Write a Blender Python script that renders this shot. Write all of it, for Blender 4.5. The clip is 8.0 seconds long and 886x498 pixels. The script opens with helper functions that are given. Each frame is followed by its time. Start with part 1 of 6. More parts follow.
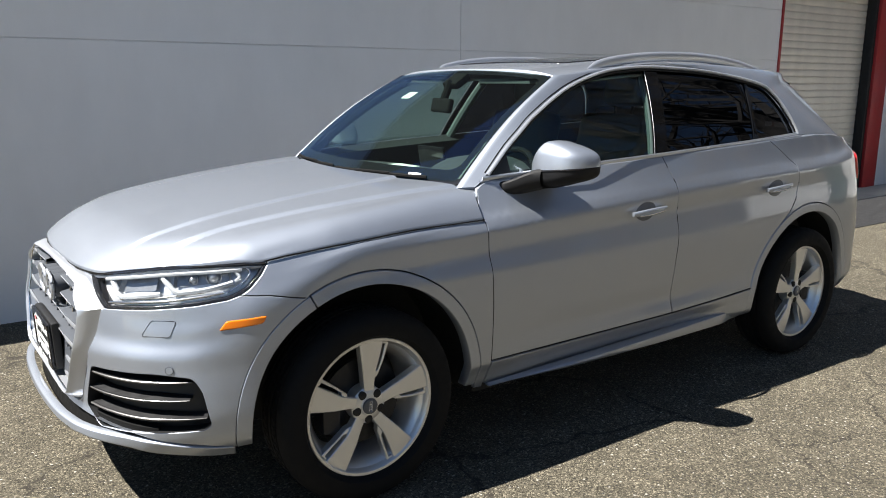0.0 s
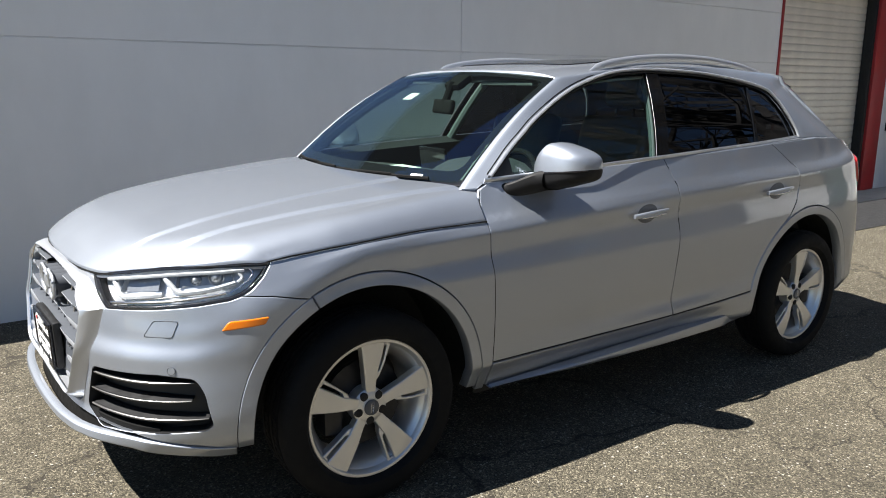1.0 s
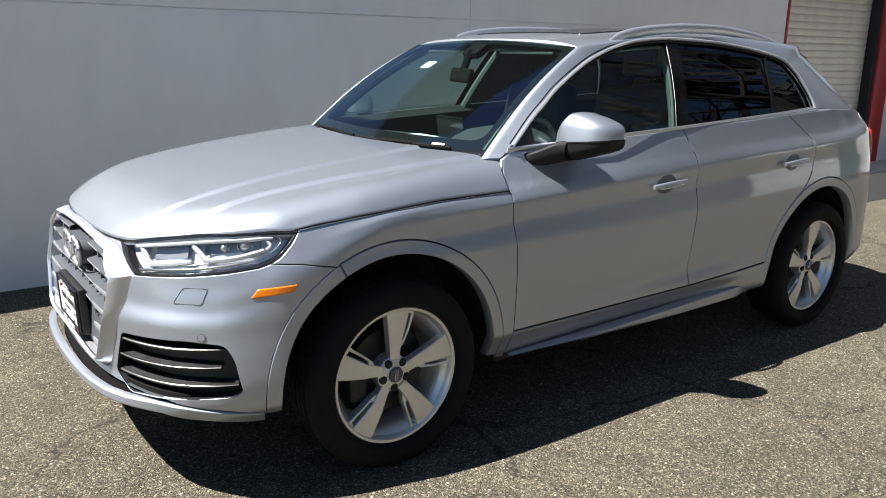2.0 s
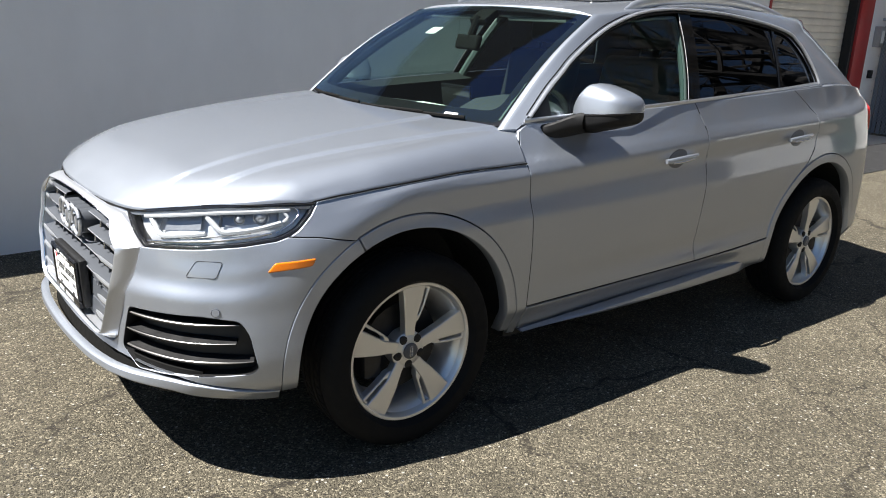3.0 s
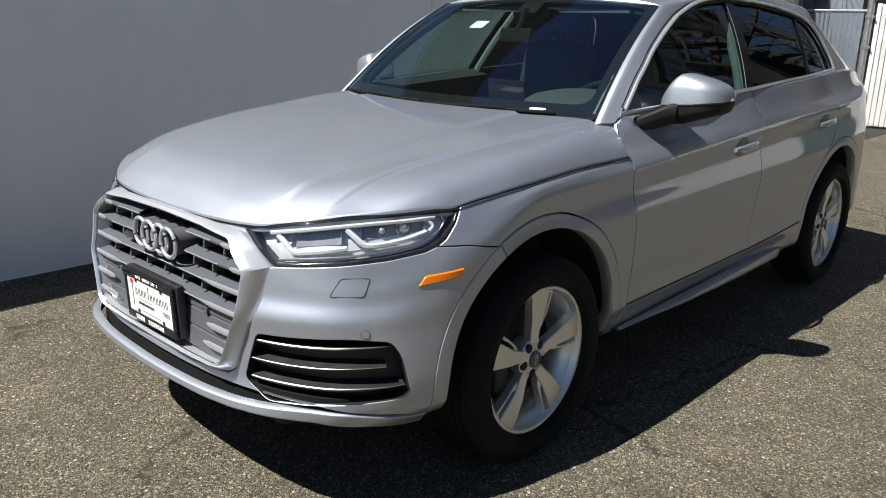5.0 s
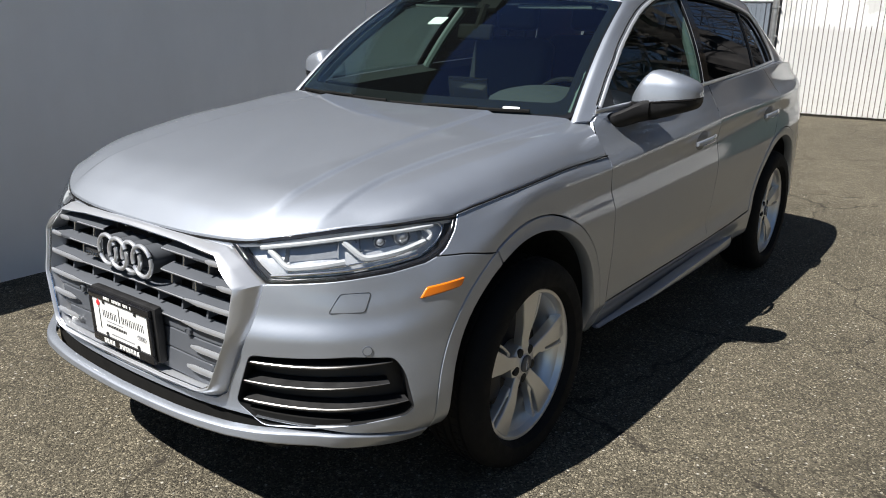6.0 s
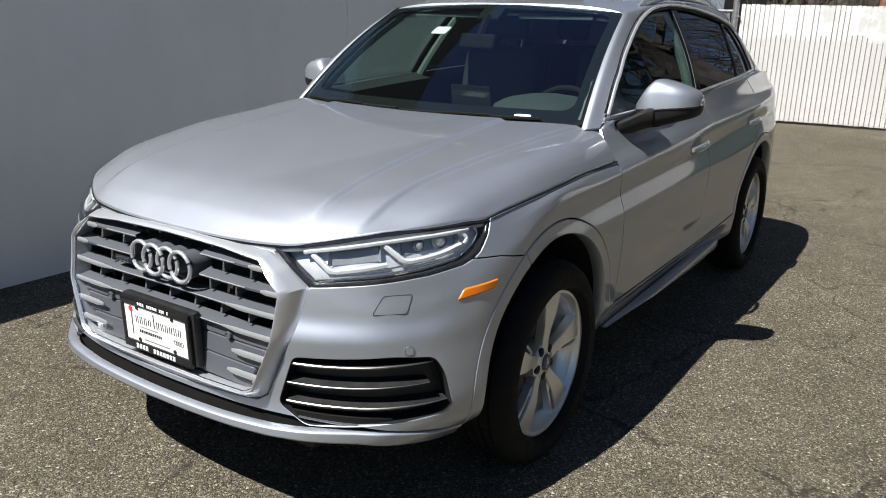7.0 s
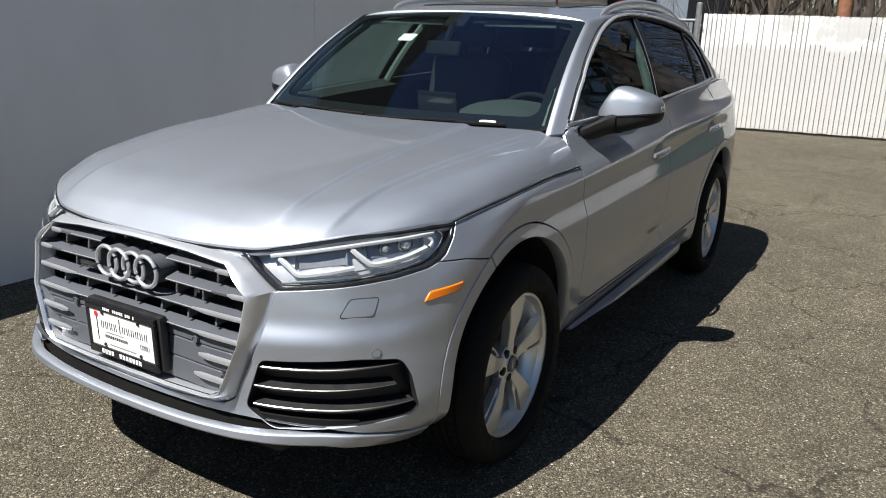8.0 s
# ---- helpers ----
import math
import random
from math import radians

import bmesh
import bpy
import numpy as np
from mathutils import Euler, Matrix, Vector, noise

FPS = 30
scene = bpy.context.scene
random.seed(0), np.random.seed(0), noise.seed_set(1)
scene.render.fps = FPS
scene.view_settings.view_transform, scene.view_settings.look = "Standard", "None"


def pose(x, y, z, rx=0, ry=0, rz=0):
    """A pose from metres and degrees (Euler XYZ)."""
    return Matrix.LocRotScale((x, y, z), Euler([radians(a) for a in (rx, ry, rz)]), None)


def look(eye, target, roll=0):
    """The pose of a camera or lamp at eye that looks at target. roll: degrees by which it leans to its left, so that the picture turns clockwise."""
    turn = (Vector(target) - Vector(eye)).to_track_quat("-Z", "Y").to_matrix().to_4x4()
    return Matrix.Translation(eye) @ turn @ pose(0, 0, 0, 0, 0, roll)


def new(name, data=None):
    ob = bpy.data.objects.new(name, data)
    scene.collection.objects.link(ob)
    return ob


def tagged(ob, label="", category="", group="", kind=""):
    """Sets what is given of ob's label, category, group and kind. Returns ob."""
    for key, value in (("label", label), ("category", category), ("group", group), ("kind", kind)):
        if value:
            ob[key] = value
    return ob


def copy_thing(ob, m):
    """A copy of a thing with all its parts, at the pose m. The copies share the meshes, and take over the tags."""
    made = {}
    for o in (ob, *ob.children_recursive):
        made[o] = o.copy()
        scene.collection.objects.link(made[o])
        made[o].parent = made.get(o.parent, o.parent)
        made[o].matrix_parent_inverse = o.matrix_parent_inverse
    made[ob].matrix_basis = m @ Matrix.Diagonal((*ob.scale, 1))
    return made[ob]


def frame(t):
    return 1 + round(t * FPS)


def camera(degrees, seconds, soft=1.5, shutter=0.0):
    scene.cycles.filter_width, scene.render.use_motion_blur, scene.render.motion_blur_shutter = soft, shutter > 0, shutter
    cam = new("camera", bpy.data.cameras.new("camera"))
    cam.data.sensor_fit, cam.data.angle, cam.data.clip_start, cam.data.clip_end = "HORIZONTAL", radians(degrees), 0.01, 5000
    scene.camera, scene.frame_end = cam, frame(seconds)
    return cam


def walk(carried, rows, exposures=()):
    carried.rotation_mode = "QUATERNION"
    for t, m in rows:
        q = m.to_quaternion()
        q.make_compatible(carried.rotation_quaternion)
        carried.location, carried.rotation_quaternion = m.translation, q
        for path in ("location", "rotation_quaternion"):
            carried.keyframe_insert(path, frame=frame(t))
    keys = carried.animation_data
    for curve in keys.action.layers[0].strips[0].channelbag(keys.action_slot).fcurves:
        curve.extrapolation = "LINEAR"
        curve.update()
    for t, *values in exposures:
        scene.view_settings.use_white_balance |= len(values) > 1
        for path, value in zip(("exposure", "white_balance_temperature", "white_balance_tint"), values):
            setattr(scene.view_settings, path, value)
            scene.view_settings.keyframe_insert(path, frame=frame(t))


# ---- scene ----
cam = camera(58.8, 8.0, soft=1.0)
PATH = [
    (0, (-1.352, -3.225, 1.539), (-0.211, -1.637, 1.118), 0.2),
    (0.5, (-1.353, -3.224, 1.539), (-0.211, -1.638, 1.118), 0.3),
    (1, (-1.365, -3.214, 1.541), (-0.219, -1.629, 1.122), 0.5),
    (1.5, (-1.388, -3.199, 1.541), (-0.237, -1.619, 1.118), 0.5),
    (2, (-1.456, -3.162, 1.539), (-0.312, -1.598, 1.046), 0.9),
    (3.3, (-1.588, -2.879, 1.533), (-0.367, -1.402, 0.96), 2.5),
    (3.5, (-1.618, -2.798, 1.52), (-0.388, -1.326, 0.953), 2.4),
    (4, (-1.77, -2.652, 1.51), (-0.531, -1.191, 0.934), 2.1),
    (4.2, (-1.871, -2.599, 1.513), (-0.626, -1.146, 0.931), 1.5),
    (5.3, (-2.032, -2.254, 1.478), (-0.578, -1.005, 0.908), 1.4),
    (5.5, (-2.036, -2.2, 1.501), (-0.557, -0.988, 0.916), 1.4),
    (6, (-2.118, -2.106, 1.509), (-0.586, -0.96, 0.927), 1.0),
    (6.5, (-2.255, -2.0, 1.515), (-0.683, -0.902, 0.947), 1.0),
    (7, (-2.316, -1.968, 1.521), (-0.717, -0.909, 0.955), 1.4),
    (7.5, (-2.331, -1.98, 1.525), (-0.708, -0.955, 0.961), 1.9),
    (8, (-2.341, -1.996, 1.522), (-0.696, -1.0, 0.974), 1.8),
]
walk(cam, [(t, look(eye, target, roll)) for t, eye, target, roll in PATH],
     exposures=[(0, 1.46), (2.0, 1.47), (3.5, 1.40), (4.2, 1.31), (5.5, 0.94), (6.5, 0.95), (8, 0.97)])

# ---- world, sun, exposure ----
SUN_WAY = Vector((0.66, -0.22, -1.0)).normalized()
world = bpy.data.worlds.new("sky")
scene.world = world
world.use_nodes = True
wn = world.node_tree.nodes
sky = wn.new("ShaderNodeTexSky")
sky.sky_type = 'NISHITA'
sky.sun_disc = False
sky.sun_elevation = math.asin(-SUN_WAY.z)
sky.sun_rotation = math.atan2(-SUN_WAY.x, -SUN_WAY.y)
sky.air_density, sky.dust_density, sky.ozone_density = 1.0, 0.0, 2.4
wn["Background"].inputs["Strength"].default_value = 0.033
world.node_tree.links.new(sky.outputs[0], wn["Background"].inputs["Color"])
sun_data = bpy.data.lights.new("sun", "SUN")
sun_data.energy, sun_data.angle, sun_data.color = 5.0, radians(0.53), (1.0, 0.965, 0.91)
sun = new("sun", sun_data)
sun.matrix_world = look((-4, 2, 9), Vector((-4, 2, 9)) + SUN_WAY)

# ---- tools ----
from mathutils.geometry import delaunay_2d_cdt


def mesh_of(name, verts, faces, material=None, smooth=True, angle=35):
    me = bpy.data.meshes.new(name)
    me.from_pydata([tuple(v) for v in verts], [], faces)
    if material:
        me.materials.append(material)
    if smooth:
        me.polygons.foreach_set("use_smooth", [True] * len(me.polygons))
        me.set_sharp_from_angle(angle=radians(angle))
    me.update()
    return me


def part(name, me, material, parent, label="", at=None):
    """One mesh object under a thing or under a part; takes a bmesh, a mesh, or (vertices, faces)."""
    if isinstance(me, bmesh.types.BMesh):
        data = bpy.data.meshes.new(name)
        me.to_mesh(data)
        me.free()
        data.polygons.foreach_set("use_smooth", [True] * len(data.polygons))
        data.set_sharp_from_angle(angle=radians(38))
    elif isinstance(me, tuple):
        data = mesh_of(name, me[0], me[1])
        if len(me) > 2:
            data.normals_split_custom_set_from_vertices(me[2])
    else:
        data = me
    if material and not data.materials:
        data.materials.append(material)
    ob = new(name, data)
    if at is not None:
        ob.matrix_basis = at
    if parent:
        ob.parent = parent
    if label:
        tagged(ob, label)
    return ob


def thing(name, label, category, at=None, group="", kind=""):
    ob = new(name)
    ob.empty_display_size = 0.1
    if at is not None:
        ob.matrix_basis = at
    return tagged(ob, label, category, group, kind)


def box_bm(x0, x1, y0, y1, z0, z1, bevel=0.0, segments=2, bm=None):
    own = bmesh.new()
    bmesh.ops.create_cube(own, size=1.0)
    for v in own.verts:
        v.co = Vector(((x0 + x1) / 2 + v.co.x * (x1 - x0), (y0 + y1) / 2 + v.co.y * (y1 - y0), (z0 + z1) / 2 + v.co.z * (z1 - z0)))
    if bevel:
        bmesh.ops.bevel(own, geom=own.edges[:], offset=bevel, segments=segments, profile=0.6, affect='EDGES')
    if bm is None:
        return own
    data = bpy.data.meshes.new("piece")
    own.to_mesh(data)
    own.free()
    bm.from_mesh(data)
    bpy.data.meshes.remove(data)
    return bm


def moved(bm, m):
    bmesh.ops.transform(bm, matrix=m, verts=bm.verts[:])
    return bm


def mono(xs, ys):
    """A smooth curve through few knots that never overshoots them."""
    xs, ys = np.array(xs, float), np.array(ys, float)
    h, s = np.diff(xs), np.diff(ys) / np.diff(xs)
    m = np.zeros(len(xs))
    if len(xs) > 2:
        same = s[1:] * s[:-1] > 0
        m[1:-1][same] = 2 * s[1:][same] * s[:-1][same] / (s[1:] + s[:-1])[same]
    m[0], m[-1] = s[0], s[-1]

    def at(x):
        x = np.clip(np.asarray(x, float), xs[0], xs[-1])
        i = np.clip(np.searchsorted(xs, x) - 1, 0, len(h) - 1)
        t = (x - xs[i]) / h[i]
        return (ys[i] * (1 + 2 * t) * (1 - t) ** 2 + h[i] * m[i] * t * (1 - t) ** 2
                + ys[i + 1] * t * t * (3 - 2 * t) + h[i] * m[i + 1] * t * t * (t - 1))
    return at


def spline(points, n=12, closed=False):
    """Catmull-Rom through the points, n steps a span."""
    p = [np.array(q, float) for q in points]
    k = len(p)
    out = []
    for i in range(k if closed else k - 1):
        if closed:
            a, b, c, d = p[i - 1], p[i], p[(i + 1) % k], p[(i + 2) % k]
        else:
            b, c = p[i], p[i + 1]
            a = p[i - 1] if i else 2 * b - c
            d = p[i + 2] if i + 2 < k else 2 * c - b
        for j in range(n):
            t = j / n
            out.append(0.5 * (2 * b + (c - a) * t + (2 * a - 5 * b + 4 * c - d) * t * t + (3 * b - a - 3 * c + d) * t ** 3))
    if not closed:
        out.append(p[-1])
    return out


def rounded(points, radius=0.02, n=4):
    """A closed outline with its corners rounded."""
    p = [np.array(q, float) for q in points]
    out = []
    for i, b in enumerate(p):
        a, c = p[i - 1], p[(i + 1) % len(p)]
        la, lc = np.linalg.norm(a - b), np.linalg.norm(c - b)
        r = min(radius, la * 0.45, lc * 0.45)
        s, e = b + (a - b) / la * r, b + (c - b) / lc * r
        for j in range(n + 1):
            t = j / n
            out.append((1 - t) ** 2 * s + 2 * t * (1 - t) * b + t * t * e)
    return out


def dense(points, step):
    out = []
    for i, a in enumerate(points):
        b = points[(i + 1) % len(points)]
        k = max(1, int(math.ceil(np.linalg.norm(np.array(b) - a) / step)))
        out += [np.array(a) + (np.array(b) - a) * j / k for j in range(k)]
    keep = [out[0]]
    for q in out[1:]:
        if np.linalg.norm(q - keep[-1]) > step * 0.12:
            keep.append(q)
    if np.linalg.norm(keep[-1] - keep[0]) < step * 0.12:
        keep.pop()
    return np.array(keep)


def area2(p):
    x, y = p[:, 0], p[:, 1]
    return float(np.sum(x * np.roll(y, -1) - y * np.roll(x, -1)))


def inset(p, g):
    """The loop moved to its left by g."""
    e = np.roll(p, -1, 0) - p
    e /= np.linalg.norm(e, axis=1)[:, None] + 1e-12
    n = np.stack([-e[:, 1], e[:, 0]], 1)
    m = n + np.roll(n, 1, 0)
    m /= np.maximum(np.sum(m * m, 1), 0.6)[:, None] / 2 + 1e-12
    return p + m * g


def inside(pts, loop):
    x, y = pts[:, 0], pts[:, 1]
    hit = np.zeros(len(pts), bool)
    q = np.roll(loop, -1, 0)
    for (ax, ay), (bx, by) in zip(loop, q):
        if ay == by:
            continue
        c = ((ay > y) != (by > y)) & (x < (bx - ax) * (y - ay) / (by - ay) + ax)
        hit ^= c
    return hit


def near(pts, loop):
    d = np.full(len(pts), 9.0)
    for a in loop:
        d = np.minimum(d, np.hypot(pts[:, 0] - a[0], pts[:, 1] - a[1]))
    return d


def sheet(outline, lift, step=0.025, gap=0.0025, depth=0.018, holes=(), edge=0.003, back=0.0):
    """A pressed panel: a flat outline (with holes) lifted onto a surface, with rounded, turned-in edges.
    lift(a, b, off) takes arrays and gives places; off goes inwards."""
    loops = []
    for i, l in enumerate((outline, *holes)):
        l = dense([np.array(q, float) for q in l], step * 0.7)
        if (area2(l) > 0) != (i == 0):
            l = l[::-1]
        loops.append(l)
    inner = [inset(l, gap + edge) for l in loops]
    lo, hi = loops[0].min(0), loops[0].max(0)
    gx, gy = np.meshgrid(np.arange(lo[0] + step * 0.37, hi[0], step), np.arange(lo[1] + step * 0.41, hi[1], step))
    gy = gy + (np.arange(gx.shape[1]) % 2) * step * 0.5
    g = np.stack([gx.ravel(), gy.ravel()], 1)
    ok = inside(g, inner[0]) & (near(g, inner[0]) > step * 0.55)
    for l in inner[1:]:
        ok &= ~inside(g, l) & (near(g, l) > step * 0.55)
    pts, edges = [], []
    for l in inner:
        k = len(pts)
        pts += [tuple(q) for q in l]
        edges += [(k + j, k + (j + 1) % len(l)) for j in range(len(l))]
    pts += [tuple(q) for q in g[ok]]
    v2, _, faces, orig, _, _ = delaunay_2d_cdt([Vector(q) for q in pts], edges, [], 0 if holes else 1, 1e-5)
    where = {}
    for j, o in enumerate(orig):
        for k in o:
            where[k] = j
    a = np.array([v.x for v in v2]), np.array([v.y for v in v2])
    verts = [tuple(q) for q in lift(a[0], a[1], np.full(len(v2), back))]
    faces = [tuple(f) for f in faces]
    if holes:
        mid = np.array([[np.mean(a[0][list(f)]), np.mean(a[1][list(f)])] for f in faces])
        keep = inside(mid, inner[0])
        for l in inner[1:]:
            keep &= ~inside(mid, l)
        faces = [f for f, ok_ in zip(faces, keep) if ok_]
    k = 0
    for l in loops:
        n = len(l)
        first = [where.get(k + j, 0) for j in range(n)]
        k += n
        prev = first
        for g_, off in ((gap, edge * 0.55), (gap, depth)):
            q = inset(l, g_)
            base = len(verts)
            verts += [tuple(w) for w in lift(q[:, 0], q[:, 1], np.full(n, back + off))]
            ring = list(range(base, base + n))
            faces += [(prev[j], ring[j], ring[(j + 1) % n], prev[(j + 1) % n]) for j in range(n)]
            prev = ring
    f = np.array([g for g in faces[:200] if len(g) == 3])
    va = np.array(verts)
    nrm = np.cross(va[f[:, 1]] - va[f[:, 0]], va[f[:, 2]] - va[f[:, 0]])
    i = f[:, 0]
    deep = lift(a[0][i], a[1][i], np.full(len(i), back + 0.01))
    if float(np.sum(nrm * (va[i] - deep))) < 0:
        faces = [g[::-1] for g in faces]
    # true normals of the surface for its face, none for the turned-in rim
    e, b0 = 0.004, np.full(len(v2), back)
    da = lift(a[0] + e, a[1], b0) - lift(a[0] - e, a[1], b0)
    db = lift(a[0], a[1] + e, b0) - lift(a[0], a[1] - e, b0)
    nn = np.cross(da, db)
    nn /= np.linalg.norm(nn, axis=1)[:, None] + 1e-15
    out = lift(a[0], a[1], b0) - lift(a[0], a[1], b0 + 0.01)
    nn *= np.sign(np.sum(nn * out, axis=1))[:, None]
    normals = [tuple(q) for q in nn] + [(0.0, 0.0, 0.0)] * (len(verts) - len(nn))
    return verts, faces, normals


def slab(outline, lift, step=0.03, thick=0.004, **kw):
    return sheet(outline, lift, step=step, gap=0.0, depth=thick, edge=min(0.002, thick / 2), **kw)


def tube(points, radius, sides=8, closed=False, squash=None):
    """A round bar along a line of places; radius may be a list. squash: (width, height, up)."""
    p = [Vector(q) for q in points]
    n = len(p)
    verts, faces = [], []
    up = Vector(squash[2]) if squash else Vector((0, 0, 1))
    for i, q in enumerate(p):
        t = (p[(i + 1) % n] - p[i - 1]) if closed or 0 < i < n - 1 else (p[min(i + 1, n - 1)] - p[max(i - 1, 0)])
        t = t.normalized() if t.length > 1e-9 else Vector((1, 0, 0))
        u = up if abs(t.dot(up)) < 0.95 else Vector((0, 1, 0))
        s = t.cross(u).normalized()
        w = s.cross(t).normalized()
        r = radius[i] if isinstance(radius, (list, tuple, np.ndarray)) else radius
        a, b = (squash[0], squash[1]) if squash else (1, 1)
        for j in range(sides):
            f = 2 * math.pi * (j + 0.5) / sides
            verts.append(q + s * (r * a * math.cos(f)) + w * (r * b * math.sin(f)))
    m = n if closed else n - 1
    for i in range(m):
        for j in range(sides):
            faces.append((i * sides + j, i * sides + (j + 1) % sides, ((i + 1) % n) * sides + (j + 1) % sides, ((i + 1) % n) * sides + j))
    if not closed:
        faces += [tuple(range(sides))[::-1], tuple((n - 1) * sides + j for j in range(sides))]
    return verts, faces


def joined(*pieces):
    verts, faces = [], []
    for v, f in pieces:
        k = len(verts)
        verts += [tuple(q) for q in v]
        faces += [tuple(k + i for i in g) for g in f]
    return verts, faces


def turned(profile, n=64, axis="y", arc=None):
    """A profile of (radius, along) turned round an axis through the origin."""
    verts, faces = [], []
    k = len(profile)
    for i in range(n):
        f = 2 * math.pi * i / n
        for r, a in profile:
            c, s = r * math.cos(f), r * math.sin(f)
            verts.append({"y": (c, a, s), "x": (a, c, s), "z": (c, s, a)}[axis])
    for i in range(n):
        for j in range(k - 1):
            b = (i + 1) % n
            faces.append((i * k + j, i * k + j + 1, b * k + j + 1, b * k + j))
    return verts, faces


def loft(rows, closed=False):
    """Faces between rows of equally many places."""
    k = len(rows[0])
    verts = [tuple(q) for r in rows for q in r]
    faces = []
    for i in range(len(rows) - 1):
        for j in range(k if closed else k - 1):
            faces.append((i * k + j, i * k + (j + 1) % k, (i + 1) * k + (j + 1) % k, (i + 1) * k + j))
    return verts, faces


def prism(outline, lift, a, b, bevel=0.0):
    """A flat outline between the depths a and b, with a chamfered rim at a. lift(x, y, depth)."""
    p = np.array([np.array(q, float) for q in outline])
    if area2(p) < 0:
        p = p[::-1]
    n = len(p)
    rings = []
    if bevel:
        rings.append((inset(p, bevel), a))
        rings.append((p, a + math.copysign(bevel, b - a)))
    else:
        rings.append((p, a))
    rings.append((p, b))
    verts, faces = [], []
    for q, dpt in rings:
        verts += [tuple(lift(x, y, dpt)) for x, y in q]
    for i in range(len(rings) - 1):
        for j in range(n):
            faces.append((i * n + j, i * n + (j + 1) % n, (i + 1) * n + (j + 1) % n, (i + 1) * n + j))
    from_top = delaunay_2d_cdt([Vector(q) for q in rings[0][0]], [(j, (j + 1) % n) for j in range(n)], [], 1, 1e-6)
    if len(from_top[0]) == n:
        faces += [tuple(f)[::-1] for f in from_top[2]]
        k = (len(rings) - 1) * n
        faces += [tuple(k + i for i in f) for f in from_top[2]]
    return verts, faces


def smooth01(t):
    t = np.clip(t, 0, 1)
    return t * t * (3 - 2 * t)

# ---- materials ----
def mat(name, color=(0.5, 0.5, 0.5), rough=0.5, metal=0.0, **more):
    m = bpy.data.materials.new(name)
    m.use_nodes = True
    b = m.node_tree.nodes["Principled BSDF"]
    b.inputs["Base Color"].default_value = (*color, 1)
    b.inputs["Roughness"].default_value = rough
    b.inputs["Metallic"].default_value = metal
    for k, v in more.items():
        b.inputs[k.replace("_", " ")].default_value = v
    return m


class Nodes:
    """Short hand for one material's nodes."""

    def __init__(self, m):
        self.m, self.t = m, m.node_tree
        self.b = self.t.nodes["Principled BSDF"]
        self.co = self.t.nodes.new("ShaderNodeTexCoord")

    def node(self, kind, **values):
        n = self.t.nodes.new(kind)
        for k, v in values.items():
            n.inputs[k.replace("_", " ")].default_value = v
        return n

    def link(self, a, b):
        self.t.links.new(a, b)

    def noise(self, scale, detail=4, rough=0.6, space="Object", distortion=0.0, stretch=None):
        n = self.node("ShaderNodeTexNoise", Scale=scale, Detail=detail, Roughness=rough, Distortion=distortion)
        src = self.co.outputs[space]
        if stretch:
            mp = self.node("ShaderNodeMapping", Scale=stretch)
            self.link(src, mp.inputs[0])
            src = mp.outputs[0]
        self.link(src, n.inputs["Vector"])
        return n.outputs["Fac"]

    def ramp(self, fac, stops):
        r = self.t.nodes.new("ShaderNodeValToRGB")
        e = r.color_ramp.elements
        while len(e) < len(stops):
            e.new(0.5)
        for i, (p, c) in enumerate(stops):
            e[i].position = p
            e[i].color = (*c, 1) if isinstance(c, tuple) else (c, c, c, 1)
        self.link(fac, r.inputs[0])
        return r.outputs[0]

    def mix(self, a, b, fac, mode='MIX'):
        n = self.t.nodes.new("ShaderNodeMix")
        n.data_type, n.blend_type = 'RGBA', mode
        for s, i in ((fac, 0), (a, 6), (b, 7)):
            if isinstance(s, (int, float)):
                n.inputs[i].default_value = s if i == 0 else (s, s, s, 1)
            elif isinstance(s, tuple):
                n.inputs[i].default_value = (*s, 1)
            else:
                self.link(s, n.inputs[i])
        return n.outputs[2]

    def bump(self, height, strength=0.3, distance=0.01, into=None):
        n = self.node("ShaderNodeBump", Strength=strength, Distance=distance)
        self.link(height, n.inputs["Height"])
        if into is not None:
            self.link(into, n.inputs["Normal"])
        self.link(n.outputs[0], self.b.inputs["Normal"])
        return n.outputs[0]


def worn(name, color, rough, metal=0.0, spread=0.12, scale=30, bump=0.05, dist=0.001, fine=400, **more):
    """A material with coarse and fine variation of colour, gloss and relief."""
    m = mat(name, color, rough, metal, **more)
    k = Nodes(m)
    a, f = k.noise(scale, 5), k.noise(fine, 3)
    lo, hi = tuple(c * (1 - spread) for c in color), tuple(min(1, c * (1 + spread)) for c in color)
    c = k.ramp(a, [(0.3, lo), (0.7, hi)])
    c = k.mix(c, k.ramp(f, [(0.3, 0.8), (0.7, 1.1)]), 0.25, 'MULTIPLY')
    k.link(c, k.b.inputs["Base Color"])
    k.link(k.ramp(a, [(0.25, max(0.02, rough * 0.8)), (0.75, min(1, rough * 1.2))]), k.b.inputs["Roughness"])
    if bump:
        k.bump(f, bump, dist)
    return m


